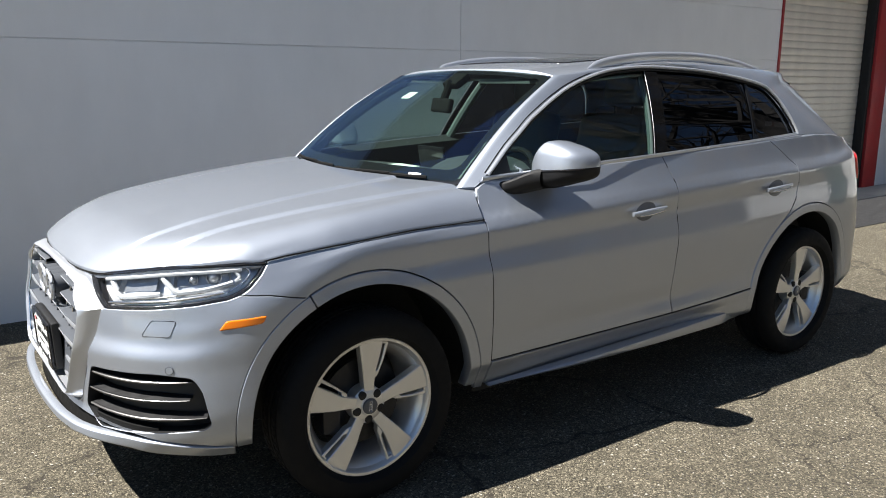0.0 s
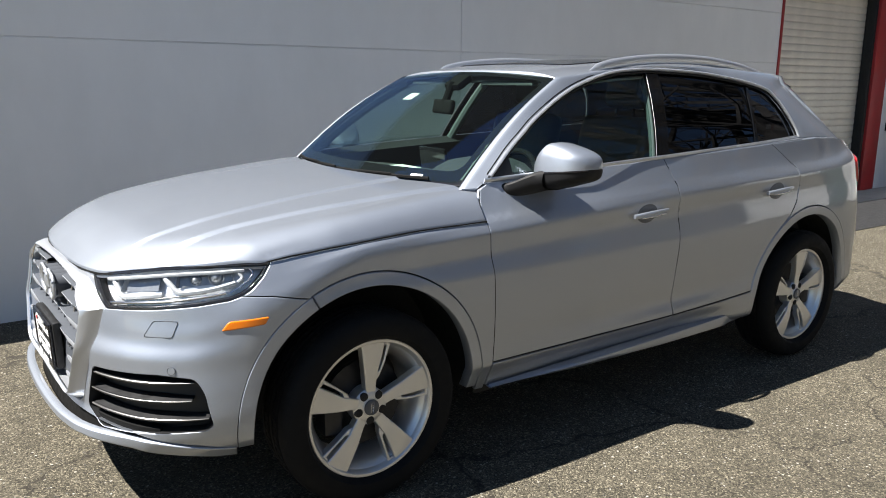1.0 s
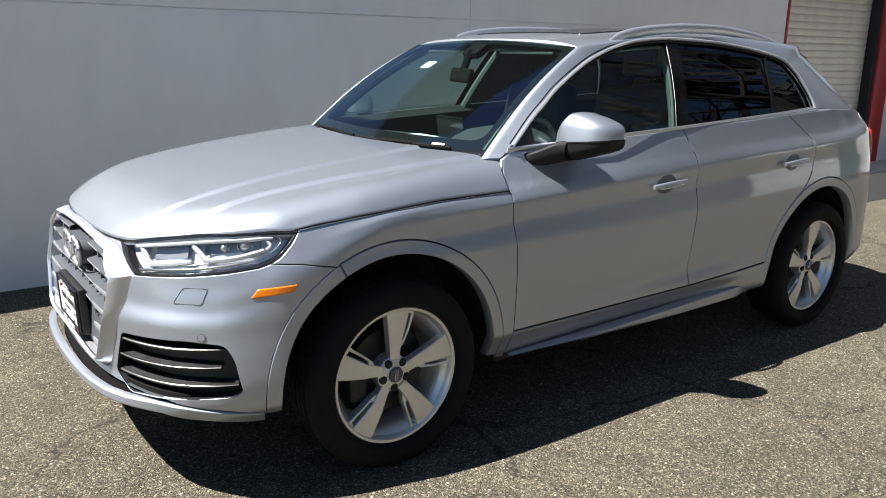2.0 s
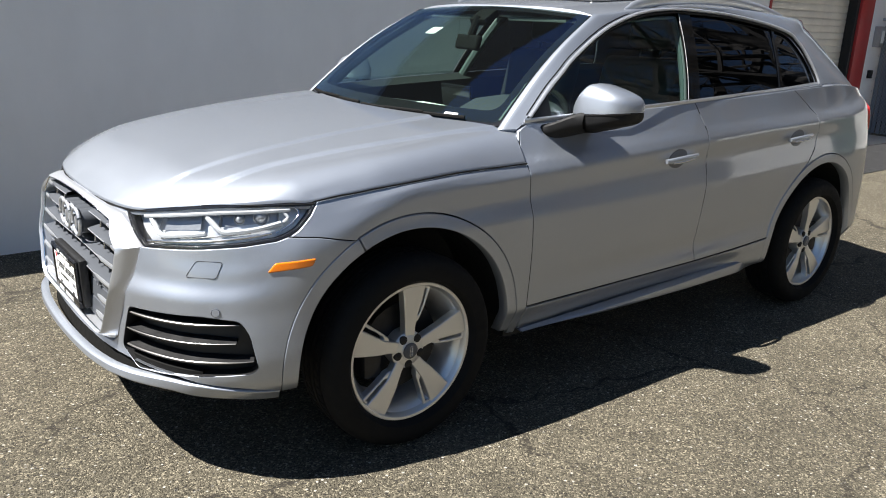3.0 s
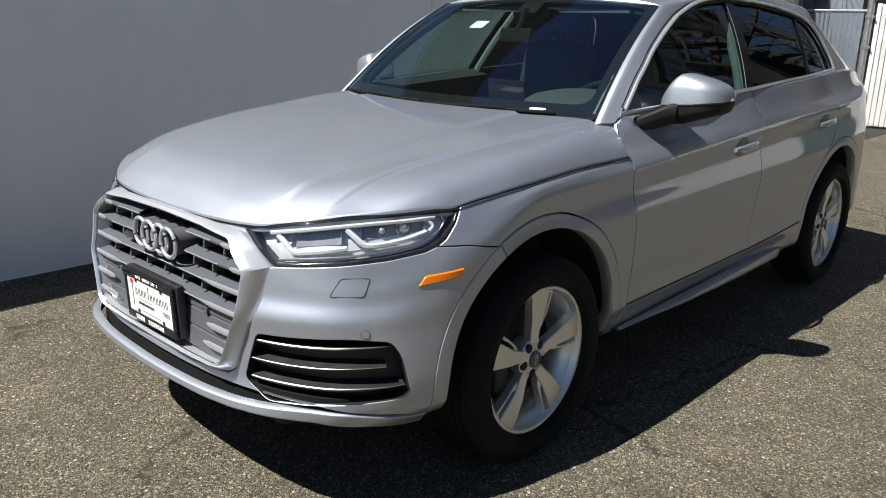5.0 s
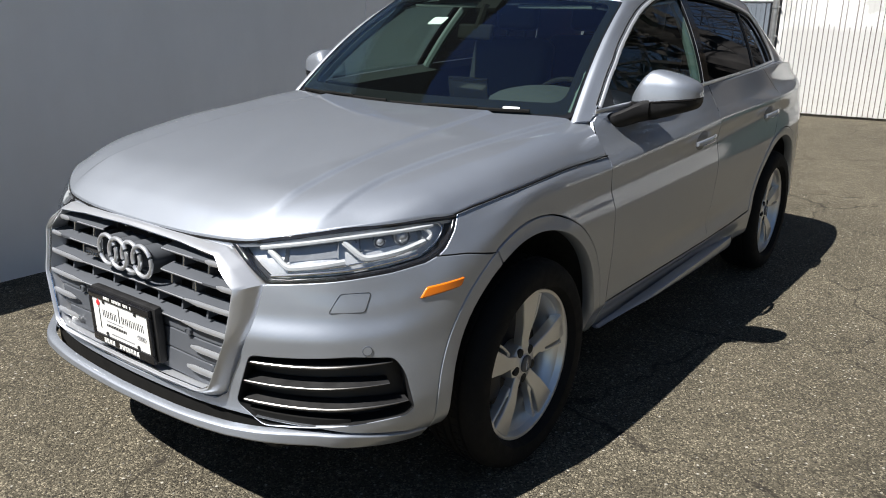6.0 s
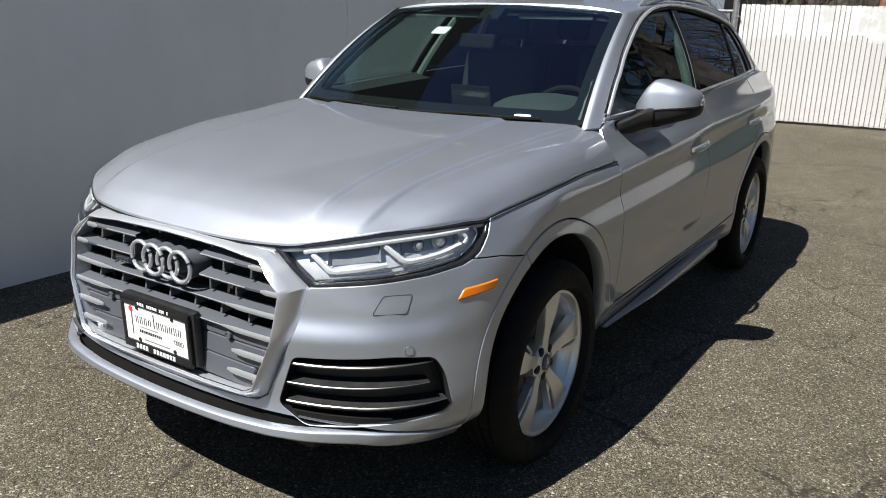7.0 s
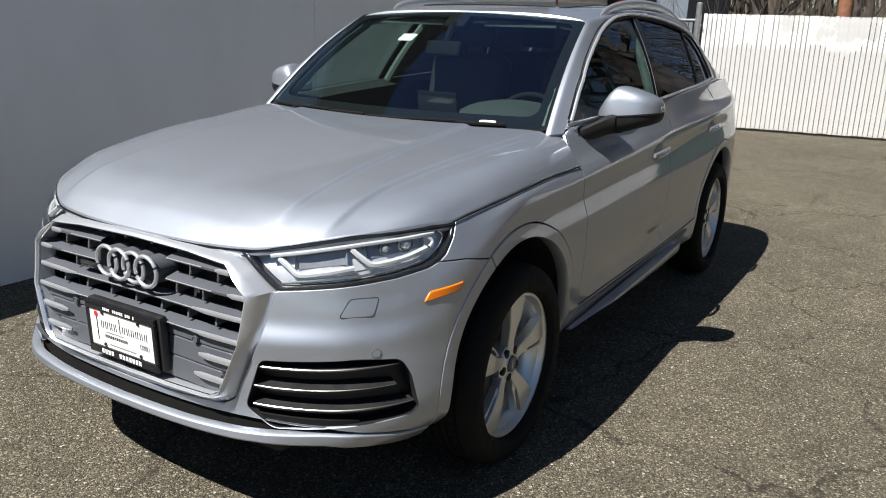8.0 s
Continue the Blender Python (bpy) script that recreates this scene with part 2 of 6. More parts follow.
def paint_material():
    """Silver metallic paint under a hard clear coat, with fine flakes, orange peel and a film of road dust."""
    m = mat("silver_paint", (0.398, 0.431, 0.490), 0.46, 0.78, Specular_Tint=(0.06, 0.06, 0.06, 1.0), Coat_Weight=1.0, Coat_Roughness=0.004, Coat_IOR=1.65)
    k = Nodes(m)
    flake = k.node("ShaderNodeTexVoronoi", Scale=1600.0)
    k.link(k.co.outputs["Object"], flake.inputs["Vector"])
    c = k.mix((0.398, 0.431, 0.490), k.ramp(flake.outputs["Color"], [(0.0, (0.302, 0.331, 0.38)), (1.0, (0.494, 0.531, 0.60))]), 0.6)
    dust = k.ramp(k.noise(7, 5), [(0.5, 0.0), (0.85, 0.03)])
    c = k.mix(c, (0.36, 0.34, 0.30), dust)
    k.link(c, k.b.inputs["Base Color"])
    k.link(k.ramp(k.noise(9, 4), [(0.3, 0.455), (0.7, 0.485)]), k.b.inputs["Roughness"])
    peel = k.node("ShaderNodeBump", Strength=0.025, Distance=0.002)
    k.link(k.noise(120, 2), peel.inputs["Height"])
    k.link(peel.outputs[0], k.b.inputs["Coat Normal"])
    return m


def glass_material(name, tint, gloss=(0.95, 0.95, 0.95), rough=0.0, dusty=0.003, least=0.085):
    """A thin pane: tinted, clear, with the gloss of its two faces."""
    m = bpy.data.materials.new(name)
    m.use_nodes = True
    t = m.node_tree
    t.nodes.remove(t.nodes["Principled BSDF"])
    out = t.nodes["Material Output"]
    clear, shine, mixer, edge = (t.nodes.new("ShaderNode" + n) for n in ("BsdfTransparent", "BsdfGlossy", "MixShader", "LayerWeight"))
    clear.inputs[0].default_value = (*tint, 1)
    shine.inputs[0].default_value = (*gloss, 1)
    shine.inputs["Roughness"].default_value = rough
    edge.inputs[0].default_value = 0.5
    power, span = t.nodes.new("ShaderNodeMath"), t.nodes.new("ShaderNodeMath")
    power.operation, span.operation = 'POWER', 'MULTIPLY_ADD'
    power.inputs[1].default_value = 4.5
    span.inputs[1].default_value, span.inputs[2].default_value = 1 - least, least
    t.links.new(edge.outputs["Facing"], power.inputs[0])
    t.links.new(power.outputs[0], span.inputs[0])
    t.links.new(span.outputs[0], mixer.inputs[0])
    t.links.new(clear.outputs[0], mixer.inputs[1])
    t.links.new(shine.outputs[0], mixer.inputs[2])
    film, dust = t.nodes.new("ShaderNodeMixShader"), t.nodes.new("ShaderNodeBsdfDiffuse")
    dust.inputs[0].default_value = (0.5, 0.5, 0.47, 1)
    film.inputs[0].default_value = dusty
    t.links.new(mixer.outputs[0], film.inputs[1])
    t.links.new(dust.outputs[0], film.inputs[2])
    t.links.new(film.outputs[0], out.inputs[0])
    return m


def asphalt_material():
    m = mat("asphalt", (0.09, 0.085, 0.075), 0.93, Specular_IOR_Level=0.25)
    k = Nodes(m)
    pos = k.co.outputs["Object"]
    big = k.noise(0.5, 5, 0.6)
    mid = k.noise(4.0, 6, 0.65)
    c = k.ramp(big, [(0.3, (0.088, 0.078, 0.057)), (0.7, (0.126, 0.111, 0.081))])
    c = k.mix(c, k.ramp(mid, [(0.3, 0.72), (0.7, 1.15)]), 0.7, 'MULTIPLY')
    stone = k.node("ShaderNodeTexVoronoi", Scale=165.0, Randomness=1.0)
    k.link(pos, stone.inputs["Vector"])
    tone = k.node("ShaderNodeSeparateColor")
    k.link(stone.outputs["Color"], tone.inputs[0])
    grain = k.ramp(tone.outputs[0], [(0.0, 0.22), (0.5, 0.85), (0.84, 1.35), (0.96, 3.0)])
    c = k.mix(c, grain, 0.8, 'MULTIPLY')
    chip = k.node("ShaderNodeTexVoronoi", Scale=50.0, Randomness=1.0)
    k.link(pos, chip.inputs["Vector"])
    ctone = k.node("ShaderNodeSeparateColor")
    k.link(chip.outputs["Color"], ctone.inputs[0])
    light = k.node("ShaderNodeMath")
    light.operation = 'MULTIPLY'
    k.link(k.ramp(ctone.outputs[1], [(0.80, 0.0), (0.83, 1.0)]), light.inputs[0])
    k.link(k.ramp(chip.outputs["Distance"], [(0.18, 1.0), (0.30, 0.0)]), light.inputs[1])
    c = k.mix(c, (0.42, 0.40, 0.35), light.outputs[0])
    dark = k.node("ShaderNodeMath")
    dark.operation = 'MULTIPLY'
    k.link(k.ramp(ctone.outputs[2], [(0.82, 0.0), (0.86, 1.0)]), dark.inputs[0])
    k.link(k.ramp(chip.outputs["Distance"], [(0.15, 1.0), (0.35, 0.0)]), dark.inputs[1])
    c = k.mix(c, (0.03, 0.027, 0.024), dark.outputs[0])
    # a net of fine wandering cracks
    warp = k.node("ShaderNodeTexNoise", Scale=2.2, Detail=6.0, Roughness=0.65)
    k.link(pos, warp.inputs["Vector"])
    add = k.node("ShaderNodeVectorMath")
    add.operation = 'MULTIPLY_ADD'
    k.link(warp.outputs["Color"], add.inputs[0])
    add.inputs[1].default_value = (0.55, 0.55, 0.0)
    k.link(pos, add.inputs[2])
    net = k.node("ShaderNodeTexVoronoi", Scale=0.85)
    net.feature = 'DISTANCE_TO_EDGE'
    k.link(add.outputs[0], net.inputs["Vector"])
    gate = k.ramp(k.noise(1.1, 3), [(0.37, 0.0), (0.49, 0.9)])
    crack = k.node("ShaderNodeMath")
    crack.operation = 'MULTIPLY'
    k.link(k.ramp(net.outputs["Distance"], [(0.0, 1.0), (0.003, 0.85), (0.009, 0.0)]), crack.inputs[0])
    k.link(gate, crack.inputs[1])
    c = k.mix(c, (0.020, 0.017, 0.014), crack.outputs[0])
    k.link(c, k.b.inputs["Base Color"])
    inv = k.mix(k.ramp(stone.outputs["Distance"], [(0.0, 1.0), (0.6, 0.0)]), 0.0, crack.outputs[0])
    h = k.bump(inv, 0.9, 0.006)
    return m


def wall_material():
    m = mat("white_wall_paint", (0.72, 0.72, 0.73), 0.55)
    k = Nodes(m)
    a = k.noise(0.8, 6, 0.6)
    streak = k.noise(3.0, 4, 0.6, stretch=(1.2, 1.0, 0.5))
    fine = k.noise(90, 4)
    c = k.ramp(a, [(0.3, (0.86, 0.865, 0.87)), (0.7, (0.91, 0.91, 0.91))])
    c = k.mix(c, k.ramp(streak, [(0.3, 0.92), (0.65, 1.02)]), 0.4, 'MULTIPLY')
    k.link(c, k.b.inputs["Base Color"])
    k.bump(k.mix(fine, k.noise(6, 4), 0.4), 0.12, 0.004)
    return m


def wood_bark():
    m = mat("bare_bark", (0.16, 0.12, 0.09), 0.9)
    k = Nodes(m)
    n = k.noise(14, 5, 0.7, stretch=(1, 1, 0.15))
    k.link(k.ramp(n, [(0.3, (0.035, 0.028, 0.023)), (0.7, (0.10, 0.082, 0.067))]), k.b.inputs["Base Color"])
    k.bump(n, 0.7, 0.02)
    return m


PAINT = paint_material()
CHROME = worn("bright_trim", (0.80, 0.81, 0.83), 0.16, 1.0, spread=0.02, scale=2, fine=4000, bump=0)
SATIN = worn("satin_silver_trim", (0.62, 0.64, 0.68), 0.34, 0.72, spread=0.02, scale=2, fine=4000, bump=0)
BLACK = worn("black_plastic", (0.014, 0.014, 0.015), 0.48, spread=0.2, bump=0.2, dist=0.0004)
MATTBLACK = worn("matt_black_plastic", (0.010, 0.010, 0.011), 0.62, spread=0.2, bump=0.2, dist=0.0003, Specular_IOR_Level=0.3)
GLOSSBLACK = worn("gloss_black_plastic", (0.012, 0.012, 0.014), 0.12, spread=0.1, bump=0)
GREYPLASTIC = worn("slate_grey_plastic", (0.080, 0.087, 0.100), 0.36, spread=0.06, scale=4, fine=3000, bump=0)
POSTBLACK = worn("polished_black_post", (0.003, 0.003, 0.003), 0.08, spread=0.1, bump=0, Specular_IOR_Level=0.3)
DULLMETAL = worn("dull_blade_metal", (0.23, 0.225, 0.22), 0.38, 0.9, spread=0.03, scale=3, bump=0)
WIPERBLACK = worn("dull_wiper_rubber", (0.008, 0.008, 0.008), 0.8, spread=0.2, bump=0.2, dist=0.0003, Specular_IOR_Level=0.12)
RUBBER = worn("tyre_rubber", (0.008, 0.008, 0.008), 0.8, Specular_IOR_Level=0.2, spread=0.25, bump=0.3, dist=0.0006)
def alloy_material():
    m = mat("silver_alloy", (0.70, 0.70, 0.695), 0.32, 0.70, Coat_Weight=0.6, Coat_Roughness=0.04)
    k = Nodes(m)
    k.link(k.ramp(k.noise(5, 3), [(0.3, (0.67, 0.67, 0.665)), (0.7, (0.73, 0.73, 0.72))]), k.b.inputs["Base Color"])
    return m


ALLOY = alloy_material()
STEEL = worn("brake_steel", (0.045, 0.045, 0.047), 0.5, 0.8, spread=0.2, bump=0.1)
DARKMETAL = worn("dark_chassis", (0.010, 0.010, 0.010), 0.7, spread=0.3)
AMBER = mat("amber_lens", (0.82, 0.20, 0.008), 0.18, Coat_Weight=0.6)
REDLENS = mat("red_lens", (0.45, 0.02, 0.02), 0.15, Coat_Weight=0.6)
WHITELENS = worn("milky_light_guide", (0.46, 0.48, 0.50), 0.22, spread=0.03, bump=0)
LAMPBASE = worn("lamp_housing_grey", (0.66, 0.68, 0.71), 0.32, 0.5, spread=0.1, bump=0)
# the windscreen's blue gloss colour deepens the sky's reflection in it
WINDSHIELD = glass_material("windscreen_glass", (0.74, 0.87, 0.80), (0.28, 0.52, 1.0), dusty=0.003, least=0.095)
SIDEGLASS = glass_material("side_glass", (0.52, 0.66, 0.61), (0.85, 0.93, 1.0), dusty=0.0, least=0.06)
DARKGLASS = glass_material("privacy_glass", (0.03, 0.03, 0.033), (0.75, 0.85, 1.0), dusty=0.0, least=0.045)
LAMPGLASS = glass_material("lamp_cover_glass", (0.96, 0.97, 0.98), dusty=0.002, least=0.05)
TRIM = worn("dark_cabin_trim", (0.035, 0.035, 0.037), 0.62, spread=0.15, bump=0.3, dist=0.0005)
DASHTOP = worn("matt_dash_grey", (0.030, 0.034, 0.037), 0.75, spread=0.08, bump=0.3, dist=0.0005)
LEATHER = worn("black_leather", (0.03, 0.03, 0.032), 0.45, spread=0.15, bump=0.35, dist=0.0006, fine=220)
PILLARGREY = worn("grey_pillar_lining", (0.11, 0.13, 0.13), 0.9, spread=0.05)
LAMPDARK = worn("lamp_pocket_grey", (0.30, 0.315, 0.335), 0.22, 0.5, spread=0.1, bump=0)
HEADLINER = worn("light_grey_headliner", (0.46, 0.46, 0.44), 0.9, spread=0.05)
WHITEPAPER = worn("white_card", (0.82, 0.82, 0.81), 0.5, spread=0.02, bump=0)
INK = worn("black_print", (0.02, 0.02, 0.02), 0.5, spread=0.1, bump=0)
REDPRINT = worn("red_print", (0.62, 0.03, 0.04), 0.45, spread=0.05, bump=0)
GREYPRINT = worn("grey_print", (0.25, 0.25, 0.26), 0.5, spread=0.05, bump=0)
ASPHALT = asphalt_material()
WALL = wall_material()
REDPAINT = worn("red_door_frame_paint", (0.36, 0.018, 0.02), 0.45, spread=0.12, scale=5, bump=0.1)
SHUTTER = worn("cream_shutter_steel", (0.70, 0.66, 0.58), 0.42, 0.15, spread=0.1, scale=4, bump=0.05)
CONCRETE = worn("pale_concrete", (0.42, 0.40, 0.36), 0.9, spread=0.15, scale=4, bump=0.4, dist=0.003, fine=120)
GALV = worn("galvanised_steel", (0.45, 0.46, 0.47), 0.42, 0.85, spread=0.12, scale=20)
def fence_white():
    """White vinyl, with ragged fields of fresher white overpaint near the top."""
    m = worn("white_vinyl_slat", (0.66, 0.66, 0.65), 0.45, spread=0.06, scale=6)
    k = Nodes(m)
    place = k.t.nodes.new("ShaderNodeNewGeometry")
    parts = k.t.nodes.new("ShaderNodeSeparateXYZ")
    k.link(place.outputs["Position"], parts.inputs[0])
    n = k.node("ShaderNodeTexNoise", Scale=1.7, Detail=5.0, Roughness=0.6)
    k.link(place.outputs["Position"], n.inputs["Vector"])
    band = k.node("ShaderNodeMapRange")
    for i, v in enumerate((1.28, 1.45, 0.0, 1.0), 1):
        band.inputs[i].default_value = v
    k.link(parts.outputs[2], band.inputs[0])
    spot = k.node("ShaderNodeMath")
    spot.operation = 'MULTIPLY'
    k.link(band.outputs[0], spot.inputs[0])
    k.link(k.ramp(n.outputs["Fac"], [(0.42, 0.0), (0.46, 1.0)]), spot.inputs[1])
    old = k.b.inputs["Base Color"].links[0].from_socket
    k.link(k.mix(old, (0.84, 0.84, 0.83), spot.outputs[0]), k.b.inputs["Base Color"])
    return m


SLATGREY = worn("blue_grey_slat", (0.16, 0.19, 0.23), 0.5, spread=0.1, scale=6)
GREYWALL = worn("grey_siding", (0.20, 0.21, 0.23), 0.6, spread=0.1, scale=3)
SLATWHITE = fence_white()
BLOCKBROWN = worn("dark_brown_block", (0.045, 0.038, 0.033), 0.9, spread=0.3, scale=9, bump=0.4, dist=0.01, fine=40)
GREENSTEEL = worn("green_container_paint", (0.035, 0.065, 0.048), 0.5, spread=0.2, scale=5, bump=0.1)
BARK = wood_bark()
POLEWOOD = worn("creosoted_pole_wood", (0.22, 0.10, 0.055), 0.85, spread=0.3, scale=12, bump=0.4, dist=0.004)
LITTER = worn("leaf_litter", (0.085, 0.070, 0.045), 0.95, spread=0.4, scale=6, bump=0.5, dist=0.02, fine=60)

# ---- the yard ----
def build_ground():
    """One sheet to the horizon; it falls a little towards the foot of the wall."""
    xs = sorted({-900, -200, -60, -25, *np.arange(-14, 16.1, 0.5).tolist(), 25, 60, 200, 900})
    ys = sorted({-900, -200, -60, -25, *np.arange(-12, 1.6, 0.5).tolist(), 1.7, 1.85, 2.0, 2.1, 2.2, 2.3, 2.4, 2.5, 2.6, 2.9, 3.5, 6, 12, 25, 60, 200, 900})
    verts = [(x, y, -0.075 * float(smooth01((y - 1.7) / 0.8)) if y < 3 else -0.075) for y in ys for x in xs]
    n = len(xs)
    faces = [(j * n + i, j * n + i + 1, (j + 1) * n + i + 1, (j + 1) * n + i) for j in range(len(ys) - 1) for i in range(n - 1)]
    ob = new("ground", mesh_of("ground", verts, faces, ASPHALT))
    tagged(ob, "old sun-bleached asphalt with fine cracks and pale chips", "ground", kind="structure")


BLOCK_TOP = 7.0
WALL_Y, WALL_TOP, DOOR_L, DOOR_R = 2.6, 2.95, 8.03, 10.42


def build_walls():
    wall = new("wall_north", mesh_of("wall_north", *box_mesh(-16, DOOR_L, WALL_Y + 0.012, WALL_Y + 0.3, -0.3, WALL_TOP), WALL))
    tagged(wall, "white painted panel wall with thin joints, in shade", "wall", kind="structure")
    for z0, z1 in ((-0.3, 1.795), (1.795, 2.40), (2.40, WALL_TOP)):
        for x0, x1 in ((-16.0, -9.6), (-9.6, -3.3), (-3.3, 3.02), (3.02, DOOR_L)):
            part("panel", box_bm(x0 + 0.002, x1 - 0.002, WALL_Y, WALL_Y + 0.012, z0 + 0.003, z1 - 0.003, 0.002, 1), WALL, wall)
    wall2 = new("wall_north_far", mesh_of("wall_north_far", *box_mesh(DOOR_R + 0.42, 11.35, WALL_Y, WALL_Y + 0.3, -0.3, WALL_TOP), WALL))
    tagged(wall2, "white painted wall beyond the loading door", "wall", kind="structure")
    head = new("wall_north_lintel", mesh_of("wall_north_lintel", *box_mesh(DOOR_L, DOOR_R + 0.42, WALL_Y, WALL_Y + 0.3, 2.78, WALL_TOP), WALL))
    tagged(head, "white painted lintel over the loading door", "wall", kind="structure")
    cap = new("trim", mesh_of("trim", *box_mesh(-16, 11.35, WALL_Y - 0.03, WALL_Y + 0.35, WALL_TOP, WALL_TOP + 0.06), GALV))
    tagged(cap, "grey metal coping on the wall", "trim", kind="structure")


def build_reflection_block():
    # added out of view: a dark mass for the windscreen and hood to reflect
    block = thing("building", "unseen dark block added behind the yard wall to darken reflections", "building")
    part("wall", box_bm(-0.3, 11.3, 4.2, 13, -0.3, BLOCK_TOP), BLOCKBROWN, block)
    part("block_cap", box_bm(-0.4, 11.4, 4.15, 13.1, BLOCK_TOP, BLOCK_TOP + 0.15, 0.02), BLOCKBROWN, block)
    part("block_skirt", box_bm(-16, 11.3, WALL_Y + 0.36, 4.19, WALL_TOP - 0.12, WALL_TOP), LITTER, block, "unseen flat sheet added between wall and block")


def build_container():
    box = thing("waste_container", "dark green steel waste container beside the white fence", "waste container", at=pose(10.6, -3.3, 0, 0, 0, 7.7))
    part("body", box_bm(-0.75, 0.55, -0.62, 0.62, 0.12, 1.25, 0.02), GREENSTEEL, box)
    for k in range(5):
        y = -0.56 + 0.28 * k
        part("rib", box_bm(-0.80, -0.75, y - 0.04, y + 0.04, 0.14, 1.22, 0.01), GREENSTEEL, box)
    part("rim", box_bm(-0.80, 0.60, -0.66, 0.66, 1.25, 1.33, 0.02), GREENSTEEL, box)
    part("lid", box_bm(-0.78, 0.58, -0.64, 0.64, 1.332, 1.40, 0.02), BLACK, box, "black plastic lid")
    for x in (-0.6, 0.4):
        for y in (-0.5, 0.5):
            part("foot", box_bm(x - 0.06, x + 0.06, y - 0.06, y + 0.06, 0.0, 0.12, 0.01), DARKMETAL, box)


def box_mesh(x0, x1, y0, y1, z0, z1):
    v = [(x, y, z) for z in (z0, z1) for y in (y0, y1) for x in (x0, x1)]
    return v, [(0, 2, 3, 1), (4, 5, 7, 6), (0, 1, 5, 4), (2, 6, 7, 3), (0, 4, 6, 2), (1, 3, 7, 5)]


def build_loading_door():
    door = thing("roller_shutter", "cream ribbed steel roller shutter, closed, in the wall", "shutter")
    y = WALL_Y + 0.16
    z, pitch, k = -0.06, 0.092, 0
    prof = [(0.0, 0.004), (0.004, -0.006), (0.012, -0.009), (0.046, -0.011), (0.080, -0.009), (0.087, -0.006), (0.090, 0.004), (0.092, 0.004)]
    rows = [[(x, y + b, a) for a, b in prof] for x in (DOOR_L, DOOR_R)]
    me = mesh_of("slat", *loft(rows), SHUTTER, angle=50)
    while z < 2.78:
        part("slat", me, None, door, at=pose(0, 0, z))
        z += pitch
    part("backing", box_bm(DOOR_L, DOOR_R, y + 0.02, y + 0.04, -0.3, 2.8), DARKMETAL, door)
    frame_ob = thing("door_frame", "red painted steel frame round the roller shutter", "door frame")
    part("jamb", box_bm(DOOR_L - 0.012, DOOR_L + 0.03, WALL_Y - 0.015, y - 0.022, -0.1, 2.78, 0.004), REDPAINT, frame_ob)
    part("jamb", box_bm(DOOR_R + 0.04, DOOR_R + 0.42, WALL_Y - 0.02, WALL_Y + 0.3, -0.1, 2.78, 0.006), REDPAINT, frame_ob)
    part("guide_rail", box_bm(DOOR_R - 0.03, DOOR_R + 0.04, WALL_Y + 0.02, y + 0.02, -0.1, 2.78, 0.004), DARKMETAL, frame_ob, "dark steel guide rail")
    apron = new("pavement", mesh_of("pavement", *box_mesh(DOOR_L - 0.3, 11.35, 1.95, WALL_Y, -0.2, -0.005), CONCRETE))
    tagged(apron, "pale concrete apron in front of the shutter", "pavement", kind="structure")
    # the shadow before the shutter, laid down as a thin black sheet
    patch = bmesh.new()
    ring = [patch.verts.new((x, yy, -0.02)) for x, yy in ((6.9, 0.92), (11.2, 0.86), (11.3, 1.94), (7.4, 1.94))]
    top = [patch.verts.new((v.co.x, v.co.y, 0.006)) for v in ring]
    patch.faces.new(top)
    for i in range(4):
        patch.faces.new((ring[i], ring[(i + 1) % 4], top[(i + 1) % 4], top[i]))
    p = part("door_shadow_patch", patch, worn("ground_shadow_black", (0.012, 0.012, 0.013), 0.85, spread=0.3, scale=9, bump=0.6, dist=0.004, fine=120), None)
    tagged(p, "black strip painted as the shadow before the apron", "pavement", kind="structure")
    boxob = thing("switch_box", "small grey electric switch box on the white wall", "switch box")
    part("case", box_bm(11.02, 11.16, WALL_Y - 0.10, WALL_Y + 0.004, 1.32, 1.62, 0.008), GALV, boxob)
    part("plate", box_bm(11.05, 11.13, WALL_Y - 0.108, WALL_Y - 0.10, 1.38, 1.56, 0.003), WHITEPAPER, boxob)
    box2 = thing("wall_socket", "dark weatherproof socket on the white wall", "socket")
    part("case", box_bm(11.03, 11.11, WALL_Y - 0.05, WALL_Y + 0.004, 0.86, 0.98, 0.006), DARKMETAL, box2)
    shed = thing("shed", "blue-grey sided shed standing behind the fence", "shed")
    part("wall", box_bm(14.0, 17.5, 2.42, 7.0, -0.2, 4.2), SLATGREY, shed)
    for k in range(16):
        part("siding_board", box_bm(13.985, 14.0, 2.42 + k * 0.29, 2.42 + k * 0.29 + 0.275, -0.2, 4.2, 0.003, 1), SLATGREY, shed)
    part("roof", box_bm(13.8, 17.7, 2.25, 7.2, 4.2, 4.32, 0.01), GALV, shed)
    ret = new("wall_east_return", mesh_of("wall_east_return", *box_mesh(11.35, 11.6, WALL_Y + 0.02, 7.0, -0.3, WALL_TOP - 0.1), GREYWALL))
    tagged(ret, "grey sided end of the building", "wall", kind="structure")


def fence_x(y):
    return 11.42 - 0.135 * y


